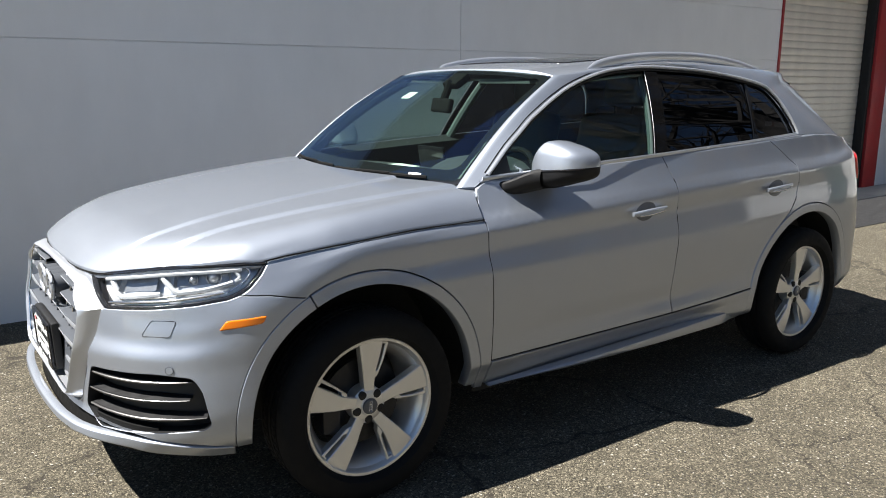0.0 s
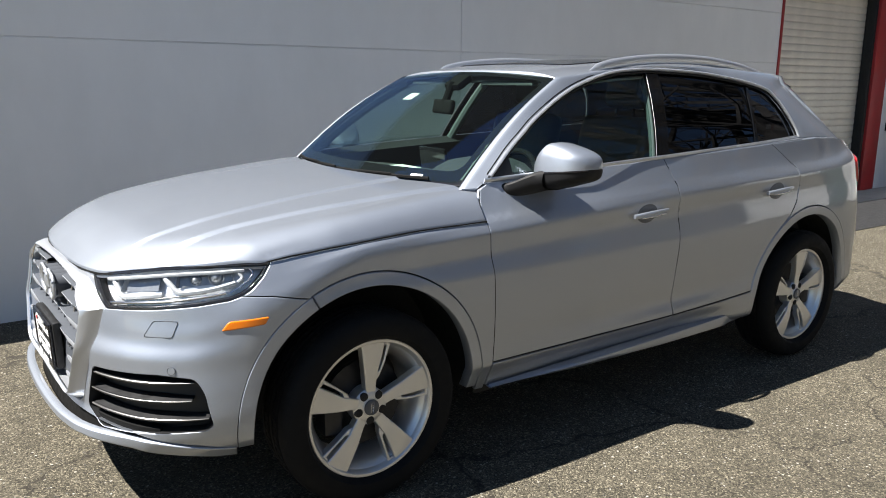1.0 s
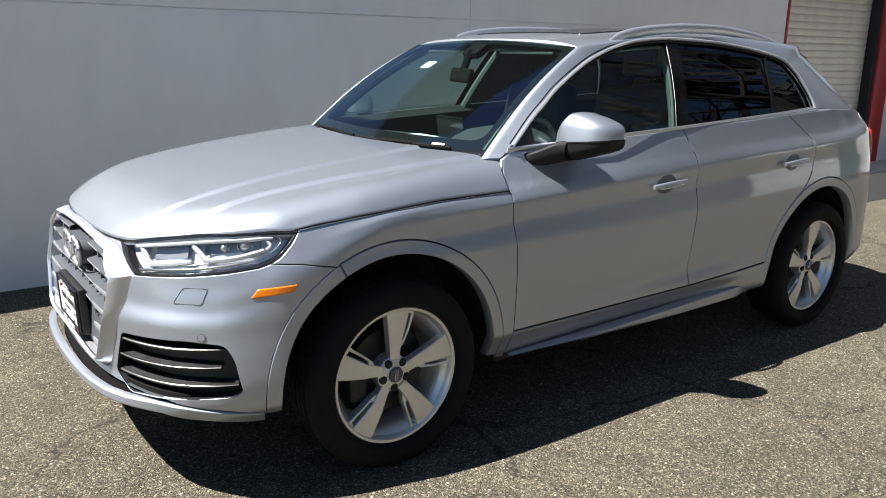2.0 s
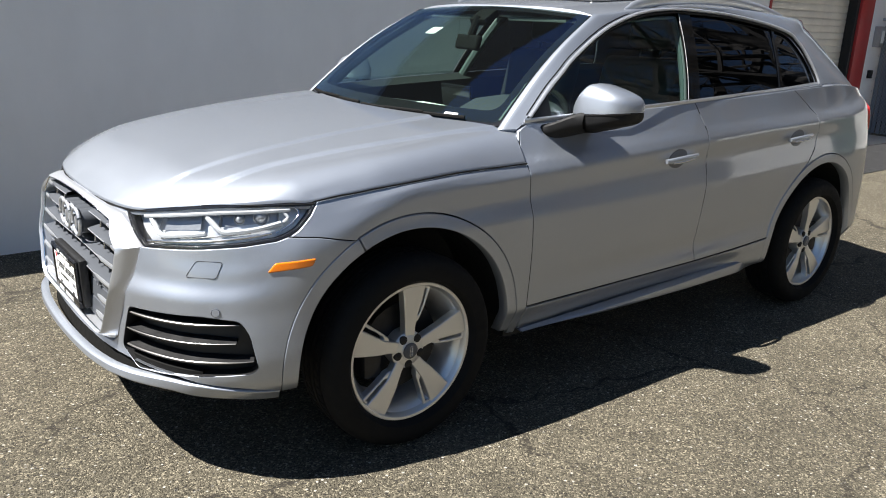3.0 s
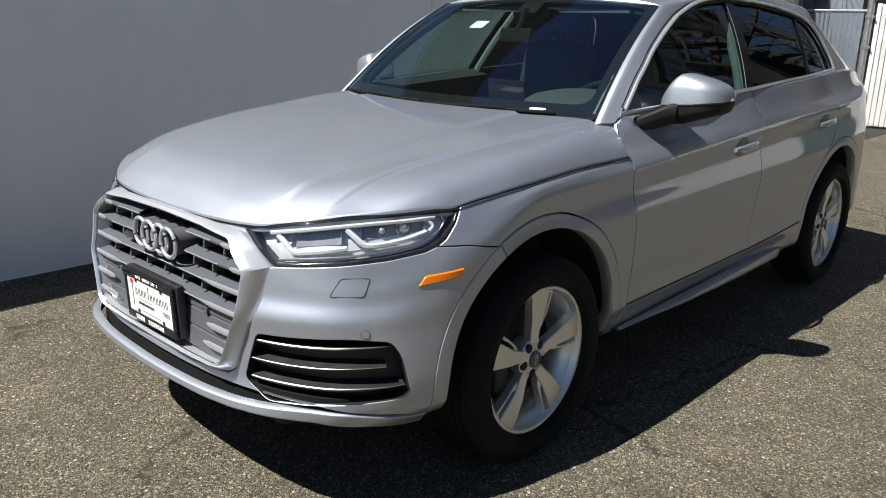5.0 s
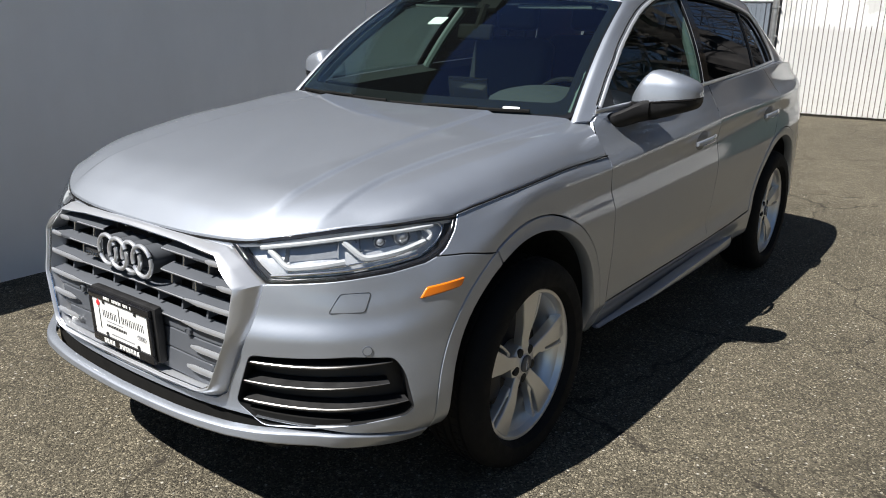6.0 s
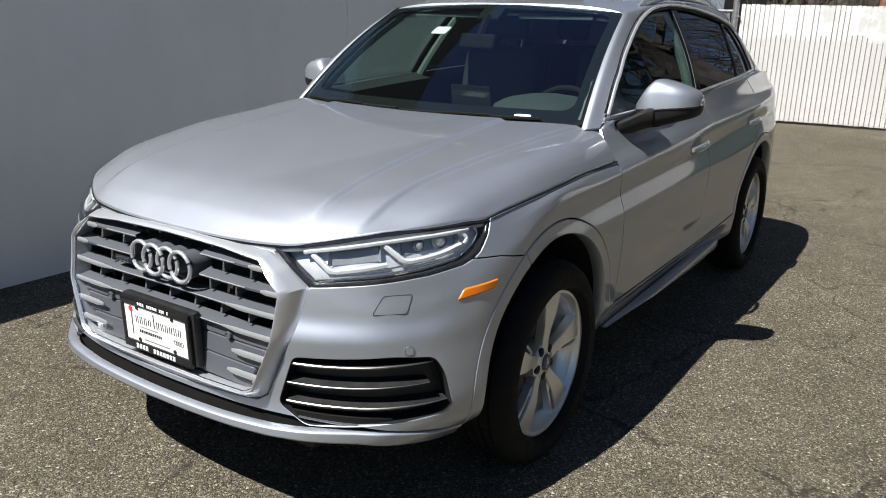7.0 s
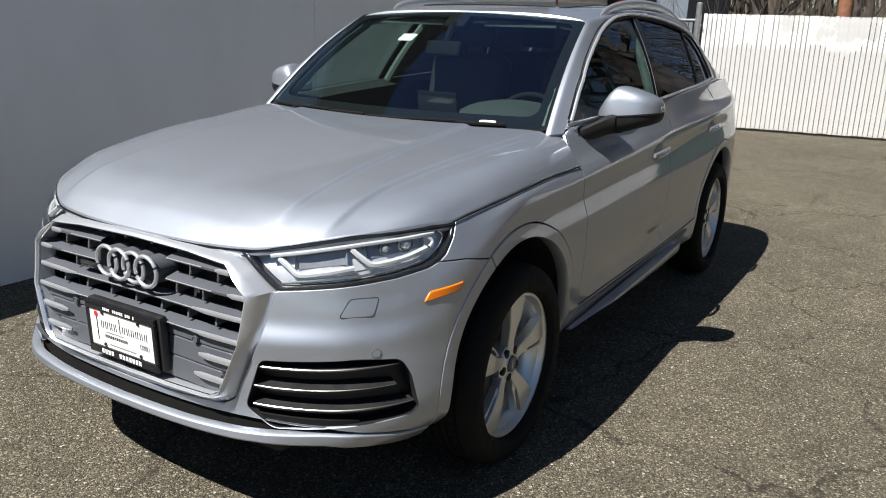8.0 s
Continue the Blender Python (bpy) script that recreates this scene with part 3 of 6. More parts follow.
def build_fence():
    fence = thing("slat_fence", "white slatted chain-link fence, sunlit, slats a little crooked", "fence")
    top, low = 1.825, 0.04
    prof = [(-0.0300, 0.0), (-0.0265, -0.004), (0.0265, -0.004), (0.0300, 0.0), (0.0265, 0.004), (-0.0265, 0.004)]
    data = mesh_of("slat", *loft([[(d, a, z) for a, d in prof] for z in (low, top)], closed=True), SLATWHITE)
    y = 1.37
    while y > -8.2:
        x = fence_x(y)
        part("slat", data, None, fence, at=pose(x, y, random.uniform(-0.006, 0.006), random.uniform(-0.06, 0.06), 0, 7.7 + random.uniform(-1.5, 1.5)))
        gap_y = y - 0.0355
        if any(a < gap_y < b for a, b in ((-0.95, 0.98), (-2.9, -1.40), (-5.3, -4.1))) and random.random() < 0.7:
            foot = 1.34 + 0.16 * noise.noise((gap_y * 2.3, 0.0, 5.0)) + random.uniform(-0.05, 0.05)
            part("filler", mesh_of("filler", *box_mesh(-0.003, 0.003, -0.007, 0.007, foot, 1.80), SLATWHITE), None, fence, "white paint-filled gap", at=pose(fence_x(gap_y) - 0.002, gap_y, 0, 0, 0, 7.7))
        y -= 0.071
    wires = []
    for i in range(265):
        y0 = 2.8 - i * 0.047
        for sgn in (1, -1):
            pts = []
            for j in range(25):
                z = low + (top - low) * j / 24
                yy = y0 + sgn * (z - 0.9) * 0.8
                if -8.2 < yy < 1.37:
                    pts.append((fence_x(yy) - 0.011 + 0.004 * ((i + j) % 2), yy, z))
            if len(pts) > 1:
                wires.append(tube(pts[::4] + ([pts[-1]] if (len(pts) - 1) % 4 else []), 0.0028, 4))
    w = part("wire_mesh", joined(*wires), SLATWHITE, fence, "white coated diamond wire mesh")
    tagged(w, kind="stuff")
    part("top_rail", tube([(fence_x(yy) + 0.03, yy, top - 0.05) for yy in (1.37, -1.0, -4.0, -8.2)], 0.021), GALV, fence)
    for yy in (-2.97, -5.6, -8.2):
        part("post", tube([(fence_x(yy) + 0.05, yy, -0.1), (fence_x(yy) + 0.05, yy, top + 0.04)], 0.03, 12), GALV, fence)
    gate = thing("gate_post", "galvanised steel fence post with band clamps", "fence post")
    gx, gy = fence_x(1.39) - 0.02, 1.48
    part("pole", tube([(gx, gy, -0.1), (gx, gy, 1.98), (gx, gy, 2.0)], [0.052, 0.052, 0.03], 16), GALV, gate)
    for z in (0.35, 1.2, 1.64):
        part("clamp", tube([(gx, gy, z - 0.02), (gx, gy, z + 0.02)], 0.060, 16), GALV, gate)
        part("bolt", tube([(gx - 0.05, gy - 0.08, z), (gx + 0.02, gy - 0.05, z)], 0.012, 8), GALV, gate)
    grey = thing("grey_fence", "blue-grey slatted chain-link fence between post and building", "fence")
    gdata = mesh_of("slat", *loft([[(d, a, z) for a, d in prof] for z in (low, 1.72)], closed=True), SLATGREY)
    yy = 1.60
    while yy < 2.56:
        part("slat", gdata, None, grey, at=pose(gx + 0.03, yy, 0, 0, 0, random.uniform(-8, 8)))
        yy += 0.071
    part("top_rail", tube([(gx + 0.03, 1.48, 1.72), (gx + 0.03, 2.6, 1.72)], 0.021), GALV, grey)
    gw = []
    for i in range(34):
        y0 = 1.4 + i * 0.047
        for sgn in (1, -1):
            q = [(gx + 0.015, y0 + sgn * (z - 0.9) * 0.8, z) for z in np.linspace(low, 1.72, 20)]
            q = [p for p in q if 1.52 < p[1] < 2.58]
            if len(q) > 1:
                gw.append(tube([q[0], q[-1]], 0.0022, 4))
    tagged(part("wire_mesh", joined(*gw), GALV, grey), kind="stuff")


def branch(out, base, way, length, radius, level, rng):
    """A limb with forks, as tapering bars."""
    pts, rad, p, w = [], [], Vector(base), Vector(way).normalized()
    steps = 5 if level else 7
    for i in range(steps + 1):
        pts.append(p.copy())
        rad.append(radius * (1 - 0.8 * i / steps) if level else radius * (1 - 0.6 * i / steps))
        w = (w + Vector((rng.uniform(-1, 1), rng.uniform(-1, 1), rng.uniform(-0.3, 0.7))) * 0.16).normalized()
        p = p + w * length / steps
    out.append(tube(pts, rad, 7 if level == 0 else 4 if level < 3 else 3))
    if level >= 4:
        return
    for i in range((7, 5, 4, 3)[level]):
        k = rng.randint(2, steps)
        side = Vector((rng.uniform(-1, 1), rng.uniform(-1, 1), rng.uniform(-0.1, 0.8)))
        d = (pts[k] - pts[k - 1]).normalized() * 0.55 + side.normalized() * 0.75
        branch(out, pts[k], d, length * rng.uniform(0.42, 0.66), max(0.004, rad[k] * 0.62), level + 1, rng)


def build_trees():
    rng = random.Random(7)
    kinds = []
    for k in range(3):
        limbs = []
        branch(limbs, (0, 0, -0.2), (rng.uniform(-0.1, 0.1), 0, 1), 5.5, 0.17, 0, rng)
        tree = thing("bare_tree", "leafless grey-brown tree with fine twigs, early spring", "tree", group="bare trees", at=pose(0, 0, 0))
        part("trunk", limbs[0], BARK, tree)
        part("crown", joined(*limbs[1:]), BARK, tree)
        kinds.append(tree)
    spots = [(15.5, -0.6), (17.0, -3.4), (14.6, -5.8), (18.5, 1.6), (16.4, 3.6), (20, -1.4), (19, -6.8), (22, 3.0), (15.2, 1.9), (21, 0.4), (15.0, -8.2), (17.5, -9.6), (15.8, -11.5), (19.5, -12.4), (14.4, -2.6), (16, -7),
             (-9.0, -13.0), (-5.2, -14.5), (-2.0, -12.6), (1.5, -15.2), (4.6, -13.2), (8.2, -15.0), (11.8, -13.6), (16, -15), (21, -13)]
    tall = [(13.6, -5.2), (13.4, -7.4), (13.2, -9.4), (12.6, -11.2), (15.2, -10.2), (10.2, -12.4), (14.9, -6.6), (16.6, -4.4), (7.4, -12.8), (14.2, -3.2)]
    for i, (x, y) in enumerate(spots):
        x = x + 4.5 if 13 < x < 18.4 and y > -12 else x
        m = pose(x, y, 0, 0, 0, rng.uniform(0, 360)) @ Matrix.Scale(rng.uniform(0.85, 1.35), 4)
        if i < 3:
            kinds[i].matrix_basis = m
        else:
            copy_thing(kinds[i % 3], m).matrix_basis = m
    for i, (x, y) in enumerate(tall):
        copy_thing(kinds[i % 3], pose(x, y, 0, 0, 0, rng.uniform(0, 360)) @ Matrix.Scale(rng.uniform(1.6, 2.1), 4))
    brush = []
    for i in range(2600):
        x, y = rng.uniform(13.2, 20), rng.uniform(-14, 5)
        h = rng.uniform(1.2, 3.6)
        p = Vector((x, y, 0))
        lean = Vector((rng.uniform(-0.5, 0.5), rng.uniform(-0.5, 0.5), 1)).normalized()
        mid = p + lean * h * 0.5 + Vector((rng.uniform(-0.2, 0.2), rng.uniform(-0.2, 0.2), 0))
        brush.append(tube([p, mid, mid + (lean + Vector((rng.uniform(-0.6, 0.6), rng.uniform(-0.6, 0.6), 0.1))).normalized() * h * 0.5], [0.008, 0.005, 0.002], 3))
    b = part("brush", joined(*brush), BARK, None)
    tagged(b, "tangle of brown leafless brush behind the fence", "brush", kind="stuff")
    woods = []
    for i in range(1300):
        if i % 2:
            x, y = rng.uniform(-22, 30), rng.uniform(-30, -17.5)
        else:
            x, y = rng.uniform(21, 36), rng.uniform(-22, 9)
        h, r = rng.uniform(4, 13), rng.uniform(0.015, 0.08)
        p = Vector((x, y, 0))
        lean = Vector((rng.uniform(-0.2, 0.2), rng.uniform(-0.2, 0.2), 1))
        woods.append(tube([p, p + lean * h * 0.5, p + lean * h], [r, r * 0.7, r * 0.2], 3))
        for _ in range(5):
            q = p + lean * h * rng.uniform(0.15, 0.9)
            d = Vector((rng.uniform(-1, 1), rng.uniform(-1, 1), rng.uniform(0.2, 1.2))).normalized() * rng.uniform(1.0, 3.0)
            woods.append(tube([q, q + d], [r * 0.4, r * 0.12], 3))
    tagged(part("far_woods", joined(*woods), BARK, None), "dense leafless brown woods round the yard", "woods", kind="stuff")
    # out-of-view slope, added to cut off the sky near the horizon
    hill = []
    for k, (ax, ay, bx, by) in enumerate(((-30, -16, 40, -16), (20.5, -30, 20.5, 12))):
        n1, n2 = 40, 8
        rows = []
        for j in range(n2 + 1):
            out = j / n2 * 20
            row = []
            for i in range(n1 + 1):
                t = i / n1
                x, y = ax + (bx - ax) * t, ay + (by - ay) * t
                x, y = (x, y - out) if k == 0 else (x + out, y)
                row.append((x, y, -0.05 + 2.2 * float(smooth01(j / n2 * 1.3)) + 0.3 * noise.noise((x * 0.4, y * 0.4, 1))))
            rows.append(row)
        hill.append(loft(rows))
    tagged(part("horizon_slope", hill[0], LITTER, None), "unseen brown slope under the woods, added to block the low sky", "ground", kind="structure")
    bank = bmesh.new()
    n = 26
    grid = [[bank.verts.new((13.0 + 22 * i / n, -14 + 26 * j / n, -0.05 + 2.6 * float(smooth01(i / n * 1.2)) + 0.25 * noise.noise((i * 0.5, j * 0.5, 3)))) for j in range(n + 1)] for i in range(n + 1)]
    for i in range(n):
        for j in range(n):
            bank.faces.new((grid[i][j], grid[i + 1][j], grid[i + 1][j + 1], grid[i][j + 1]))
    tagged(part("ground_bank", bank, LITTER, None), "bank of brown leaf litter rising behind the fence", "ground", kind="structure")
    pole = thing("utility_pole", "reddish brown wooden utility pole behind the fence", "utility pole", at=pose(14.2, -0.36, 0))
    part("shaft", tube([(0, 0, -0.1), (0, 0, 3.5), (0, 0, 7.5)], [0.13, 0.12, 0.10], 14), POLEWOOD, pole)


build_ground()
build_walls()
build_reflection_block()
build_loading_door()
build_fence()
build_container()
build_trees()

# ---- the car: its outer surface ----
# x runs from the front axle to the back, y from the middle to the car's right, z up.
WHEEL_X, WHEEL_Z = (0.0, 2.819), 0.365
PLAN = np.array(spline([(-0.888, 0.02), (-0.888, -0.02), (-0.884, -0.19), (-0.869, -0.37), (-0.828, -0.545), (-0.740, -0.705), (-0.625, -0.810), (-0.50, -0.876),
                        (-0.37, -0.914), (-0.15, -0.934), (0.2, -0.939), (0.9, -0.937), (1.65, -0.939), (2.3, -0.942), (2.85, -0.939), (3.2, -0.919), (3.45, -0.869),
                        (3.62, -0.75), (3.71, -0.55), (3.75, -0.3), (3.765, 0.0)], 24))[24:]
PLAN[0] = (-0.888, 0.0)
STEP = np.hypot(*np.diff(PLAN, axis=0).T)
ARC = np.concatenate([[0], np.cumsum(STEP)])
TAN = np.gradient(PLAN, ARC, axis=0)
TAN /= np.linalg.norm(TAN, axis=1)[:, None]
OUT = np.stack([TAN[:, 1], -TAN[:, 0]], 1)
FRONT_HALF = PLAN[:, 0] < 1.0


def ux(x):
    """Way along the plan's outline at x."""
    return float(np.interp(x, PLAN[:, 0], ARC))


def uy(y):
    """Way along the outline at y, at the car's front."""
    return math.copysign(float(np.interp(abs(y), -PLAN[FRONT_HALF, 1], ARC[FRONT_HALF])), -y)


STATIONS = [0.0, uy(-0.45), ux(-0.65), ux(-0.37), ux(0.0), ux(0.57), ux(1.65), ux(2.4), ux(3.1), ux(3.5), ARC[-1]]
LEVELS = []


def level(zs, ds):
    LEVELS.append((mono(STATIONS, zs), mono(STATIONS, ds)))


# heights and set-backs of the lines that run round the body, at the stations above
level((.245, .245, .285, .32, .32, .30, .285, .29, .31, .31, .31), (.03, .03, .04, .05, .06, .09, .09, .085, .06, .05, .05))
level((.31, .31, .36, .38, .38, .335, .335, .34, .40, .40, .40), (-.028, -.028, -.022, .000, .02, .074, .078, .030, .012, .0, -.02))
level((.34, .34, .40, .41, .41, .375, .38, .39, .45, .45, .45), (-.026, -.026, -.034, -.006, .02, .056, .060, .022, .014, .0, -.02))
level((.42, .42, .45, .45, .45, .430, .445, .475, .50, .50, .50), (-.015, -.015, -.036, -.007, .022, .030, .024, .017, .018, .0, -.02))
level((.50, .50, .53, .535, .535, .500, .515, .550, .58, .58, .58), (-.012, -.016, -.027, -.001, .018, .027, .036, .019, .015, .0, -.01))
level((.58, .58, .608, .62, .62, .59, .60, .63, .66, .66, .66), (-.010, -.014, -.013, .005, .014, .020, .022, .016, .010, .0, .0))
level((.64, .64, .652, .69, .70, .70, .70, .72, .74, .76, .76), (-.012, -.016, -.009, .008, .011, .014, .014, .010, .004, .004, .02))
level((.71, .71, .705, .76, .79, .79, .80, .83, .87, .88, .88), (.009, .008, .010, .013, .013, .013, .009, .006, .006, .012, .03))
level((.75, .75, .740, .795, .865, .890, .94, .975, .99, 1.0, 1.0), (.014, .014, .017, .016, .030, .036, .027, .024, .024, .03, .047))
level((.79, .79, .77, .83, .93, .955, 1.015, 1.05, 1.07, 1.09, 1.09), (.020, .020, .025, .023, .034, .036, .014, .014, .026, .045, .06))
level((.835, .835, .83, .885, .965, .995, 1.055, 1.085, 1.105, 1.14, 1.14), (.028, .031, .037, .046, .042, .054, .024, .028, .042, .07, .12))
level((.865, .865, .875, .92, .985, 1.03, 1.09, 1.115, 1.135, 1.17, 1.17), (.042, .046, .056, .062, .060, .084, .038, .044, .064, .10, .16))
level((.905, .905, .96, .965, 1.01, 1.145, 1.195, 1.23, 1.26, 1.28, 1.28), (.062, .068, .105, .085, .075, .150, .074, .080, .110, .15, .22))


def setback(a, z):
    """How far the body lies inside the outline, at way a and height z."""
    Z = np.stack([f(a) for f, _ in LEVELS])
    D = np.stack([g(a) for _, g in LEVELS])
    h = np.maximum(np.diff(Z, axis=0), 1e-4)
    s = np.diff(D, axis=0) / h
    m = np.zeros_like(Z)
    m[0], m[-1] = s[0], s[-1]
    prod = s[1:] * s[:-1]
    both = s[1:] + s[:-1]
    m[1:-1] = np.where(prod > 0, 2 * prod / np.where(np.abs(both) < 1e-9, 1, both), 0)
    z = np.clip(z, Z[0] - 0.05, Z[-1] + 0.05)
    i = np.clip((Z <= z).sum(0) - 1, 0, len(LEVELS) - 2)
    c = np.arange(len(z))
    t = (z - Z[i, c]) / h[i, c]
    out = (D[i, c] * (1 + 2 * t) * (1 - t) ** 2 + h[i, c] * m[i, c] * t * (1 - t) ** 2
           + D[i + 1, c] * t * t * (3 - 2 * t) + h[i, c] * m[i + 1, c] * t * t * (t - 1))
    low, high = z < Z[0], z > Z[-1]
    out = np.where(low, D[0] + (z - Z[0]) * s[0], out)
    return np.where(high, D[-1] + (z - Z[-1]) * s[-1], out)


def body(u, z, off=0.0):
    """The place on the body's side, front or tail: u > 0 is the car's left."""
    u, z = np.atleast_1d(np.asarray(u, float)), np.atleast_1d(np.asarray(z, float))
    a = np.abs(u)
    d = setback(a, z) + off
    x = np.interp(a, ARC, PLAN[:, 0]) - np.interp(a, ARC, OUT[:, 0]) * d
    y = np.interp(a, ARC, PLAN[:, 1]) - np.interp(a, ARC, OUT[:, 1]) * d
    return np.stack([x, np.where(u < 0, -y, y), z], 1)


def body1(u, z, off=0.0):
    return tuple(body(u, z, off)[0])


def left(points):
    """An outline given in x and z, for the car's left side."""
    return [(ux(x), z) for x, z in points]


def mirror(points):
    return [(-a, b) for a, b in points][::-1]


HOOD_ROLL = mono((-0.9, -0.4, 0.0, 0.5, 0.8), (8.0, 14.0, 20.0, 15.0, 15.0))
HOOD_EDGE_Z = mono((-0.9, -0.62, -0.37, -0.07, 0.23, 0.57, 0.8), (0.885, 0.920, 0.950, 0.979, 0.998, 1.002, 1.01))


def fender_top(x):
    """How far out the fender's upper edge lies, where the hood meets it."""
    return abs(body1(ux(x), float(HOOD_EDGE_Z(x)))[1])


HOOD_EDGE_Y = mono((-0.9, -0.62, -0.37, -0.2, -0.07, 0.1, 0.23, 0.4, 0.57, 0.8), (0.61, 0.715, 0.845, *[fender_top(x) + 0.001 for x in (-0.2, -0.07, 0.1, 0.23, 0.4, 0.57)], 0.845))
HOOD_MID_Z = mono((-0.9, -0.84, -0.75, -0.6, -0.3, 0.1, 0.5, 0.8), (0.872, 0.905, 0.958, 1.010, 1.068, 1.116, 1.146, 1.158))


def hood(x, y, off=0.0):
    x, y = np.atleast_1d(np.asarray(x, float)), np.atleast_1d(np.asarray(y, float))
    s = np.abs(y) / HOOD_EDGE_Y(x)
    rear = smooth01((x - 0.05) / 0.45)
    flat = 0.13 - 0.10 * rear
    fall = np.clip(1 - (flat * s ** 2 + (1 - flat) * s ** HOOD_ROLL(x)), 0, 1)
    z = HOOD_EDGE_Z(x) + (HOOD_MID_Z(x) - HOOD_EDGE_Z(x)) * fall
    inner = 0.458 - 0.02 * (x + 0.7)
    outer = 0.612 + 0.02 * (x + 0.6) + 0.10 * np.clip(x + 0.4, 0, 1)
    fade = smooth01((x + 0.80) / 0.22)
    z = z + fade * (0.0095 * smooth01((inner + 0.022 - np.abs(y)) / 0.026) + 0.0110 * smooth01((outer + 0.018 - np.abs(y)) / 0.026) - 0.0150 * (1 - np.clip(s, 0, 1) ** 16))
    return np.stack([x, y, z - off], 1)


BELT_Z = mono((0.4, 0.57, 1.18, 1.65, 2.4, 2.9, 3.5), (1.125, 1.145, 1.180, 1.200, 1.232, 1.255, 1.29))


def green(x, z, off=0.0):
    """The side of the glasshouse, car's left; its right is the mirror image."""
    x, z = np.atleast_1d(np.asarray(x, float)), np.atleast_1d(np.asarray(z, float))
    h = z - BELT_Z(x)
    y = 0.860 - np.interp(x, (0.5, 0.65, 0.8, 1.1, 1.6, 2.4, 3.0, 3.5), (0.088, 0.064, 0.040, 0.013, 0.0, 0.012, 0.06, 0.15)) - 0.40 * h - 0.42 * h * h * np.sign(h)
    return np.stack([x, -(y - off * 0.88), z - off * 0.42], 1)


ROOF_MID = mono((1.0, 1.11, 1.5, 1.9, 2.3, 2.8, 3.2, 3.5), (1.545, 1.592, 1.638, 1.658, 1.655, 1.628, 1.588, 1.547))


def roof(x, y, off=0.0):
    x, y = np.atleast_1d(np.asarray(x, float)), np.atleast_1d(np.asarray(y, float))
    s = np.abs(y) / 0.6
    return np.stack([x, y, ROOF_MID(x) - 0.014 * s ** 2 - 0.020 * s ** 6 - off], 1)


def screen(a, v, off=0.0):
    """The windscreen: a across (-1 to 1), v from foot to top."""
    a, v = np.atleast_1d(np.asarray(a, float)), np.atleast_1d(np.asarray(v, float))
    half = 0.735 - 0.110 * v
    foot_x, foot_z = 0.372 + 0.150 * a ** 2, 1.128 + 0.004 * a ** 2
    top_x, top_z = 1.11 + 0.02 * a ** 2, 1.592 - 0.030 * a ** 2
    bulge = 0.030 * np.sin(np.pi * v)
    x = foot_x + (top_x - foot_x) * v - bulge * 0.55
    z = foot_z + (top_z - foot_z) * v + bulge * 0.83
    return np.stack([x + off * 0.55, half * a, z - off * 0.83], 1)


def both(fn):
    """Runs fn for the left side, then the right (+1, -1 on u)."""
    for s in (1, -1):
        fn(s)


def arch(cx, r, a0, a1, n=26):
    out = []
    for i in range(n + 1):
        a = a0 + (a1 - a0) * i / n
        q = r - (0.018 * float(smooth01((a - 135) / 45)) if cx == 0 else 0.0)
        out.append((cx + q * math.cos(radians(a)), WHEEL_Z + q * math.sin(radians(a))))
    return out


car = thing("suv_car", "parked silver five-door SUV with dark rear windows and alloy wheels", "car", at=pose(0, 0.014, 0))
R_IN, R_OUT = 0.466, 0.514
DOOR_A = [(0.567, 0.43), (0.568, 0.52), (0.562, 0.66), (0.552, 0.84), (0.545, 1.0)]
DOOR_A_TOP = [(0.545, 1.04), (0.552, 1.08), (0.566, 1.118)]
DOOR_B = [(1.685, 0.44), (1.672, 0.60), (1.683, 0.86), (1.660, 1.07), (1.605, 1.192)]
DOOR_C = arch(WHEEL_X[1], R_OUT + 0.006, 168, 128, 8)


def side_panel(name, pts, s, parent=car, label="", mtl=None, **kw):
    o = left(pts)
    return part(name, sheet(o if s > 0 else mirror(o), body, **kw), mtl or PAINT, parent, label)


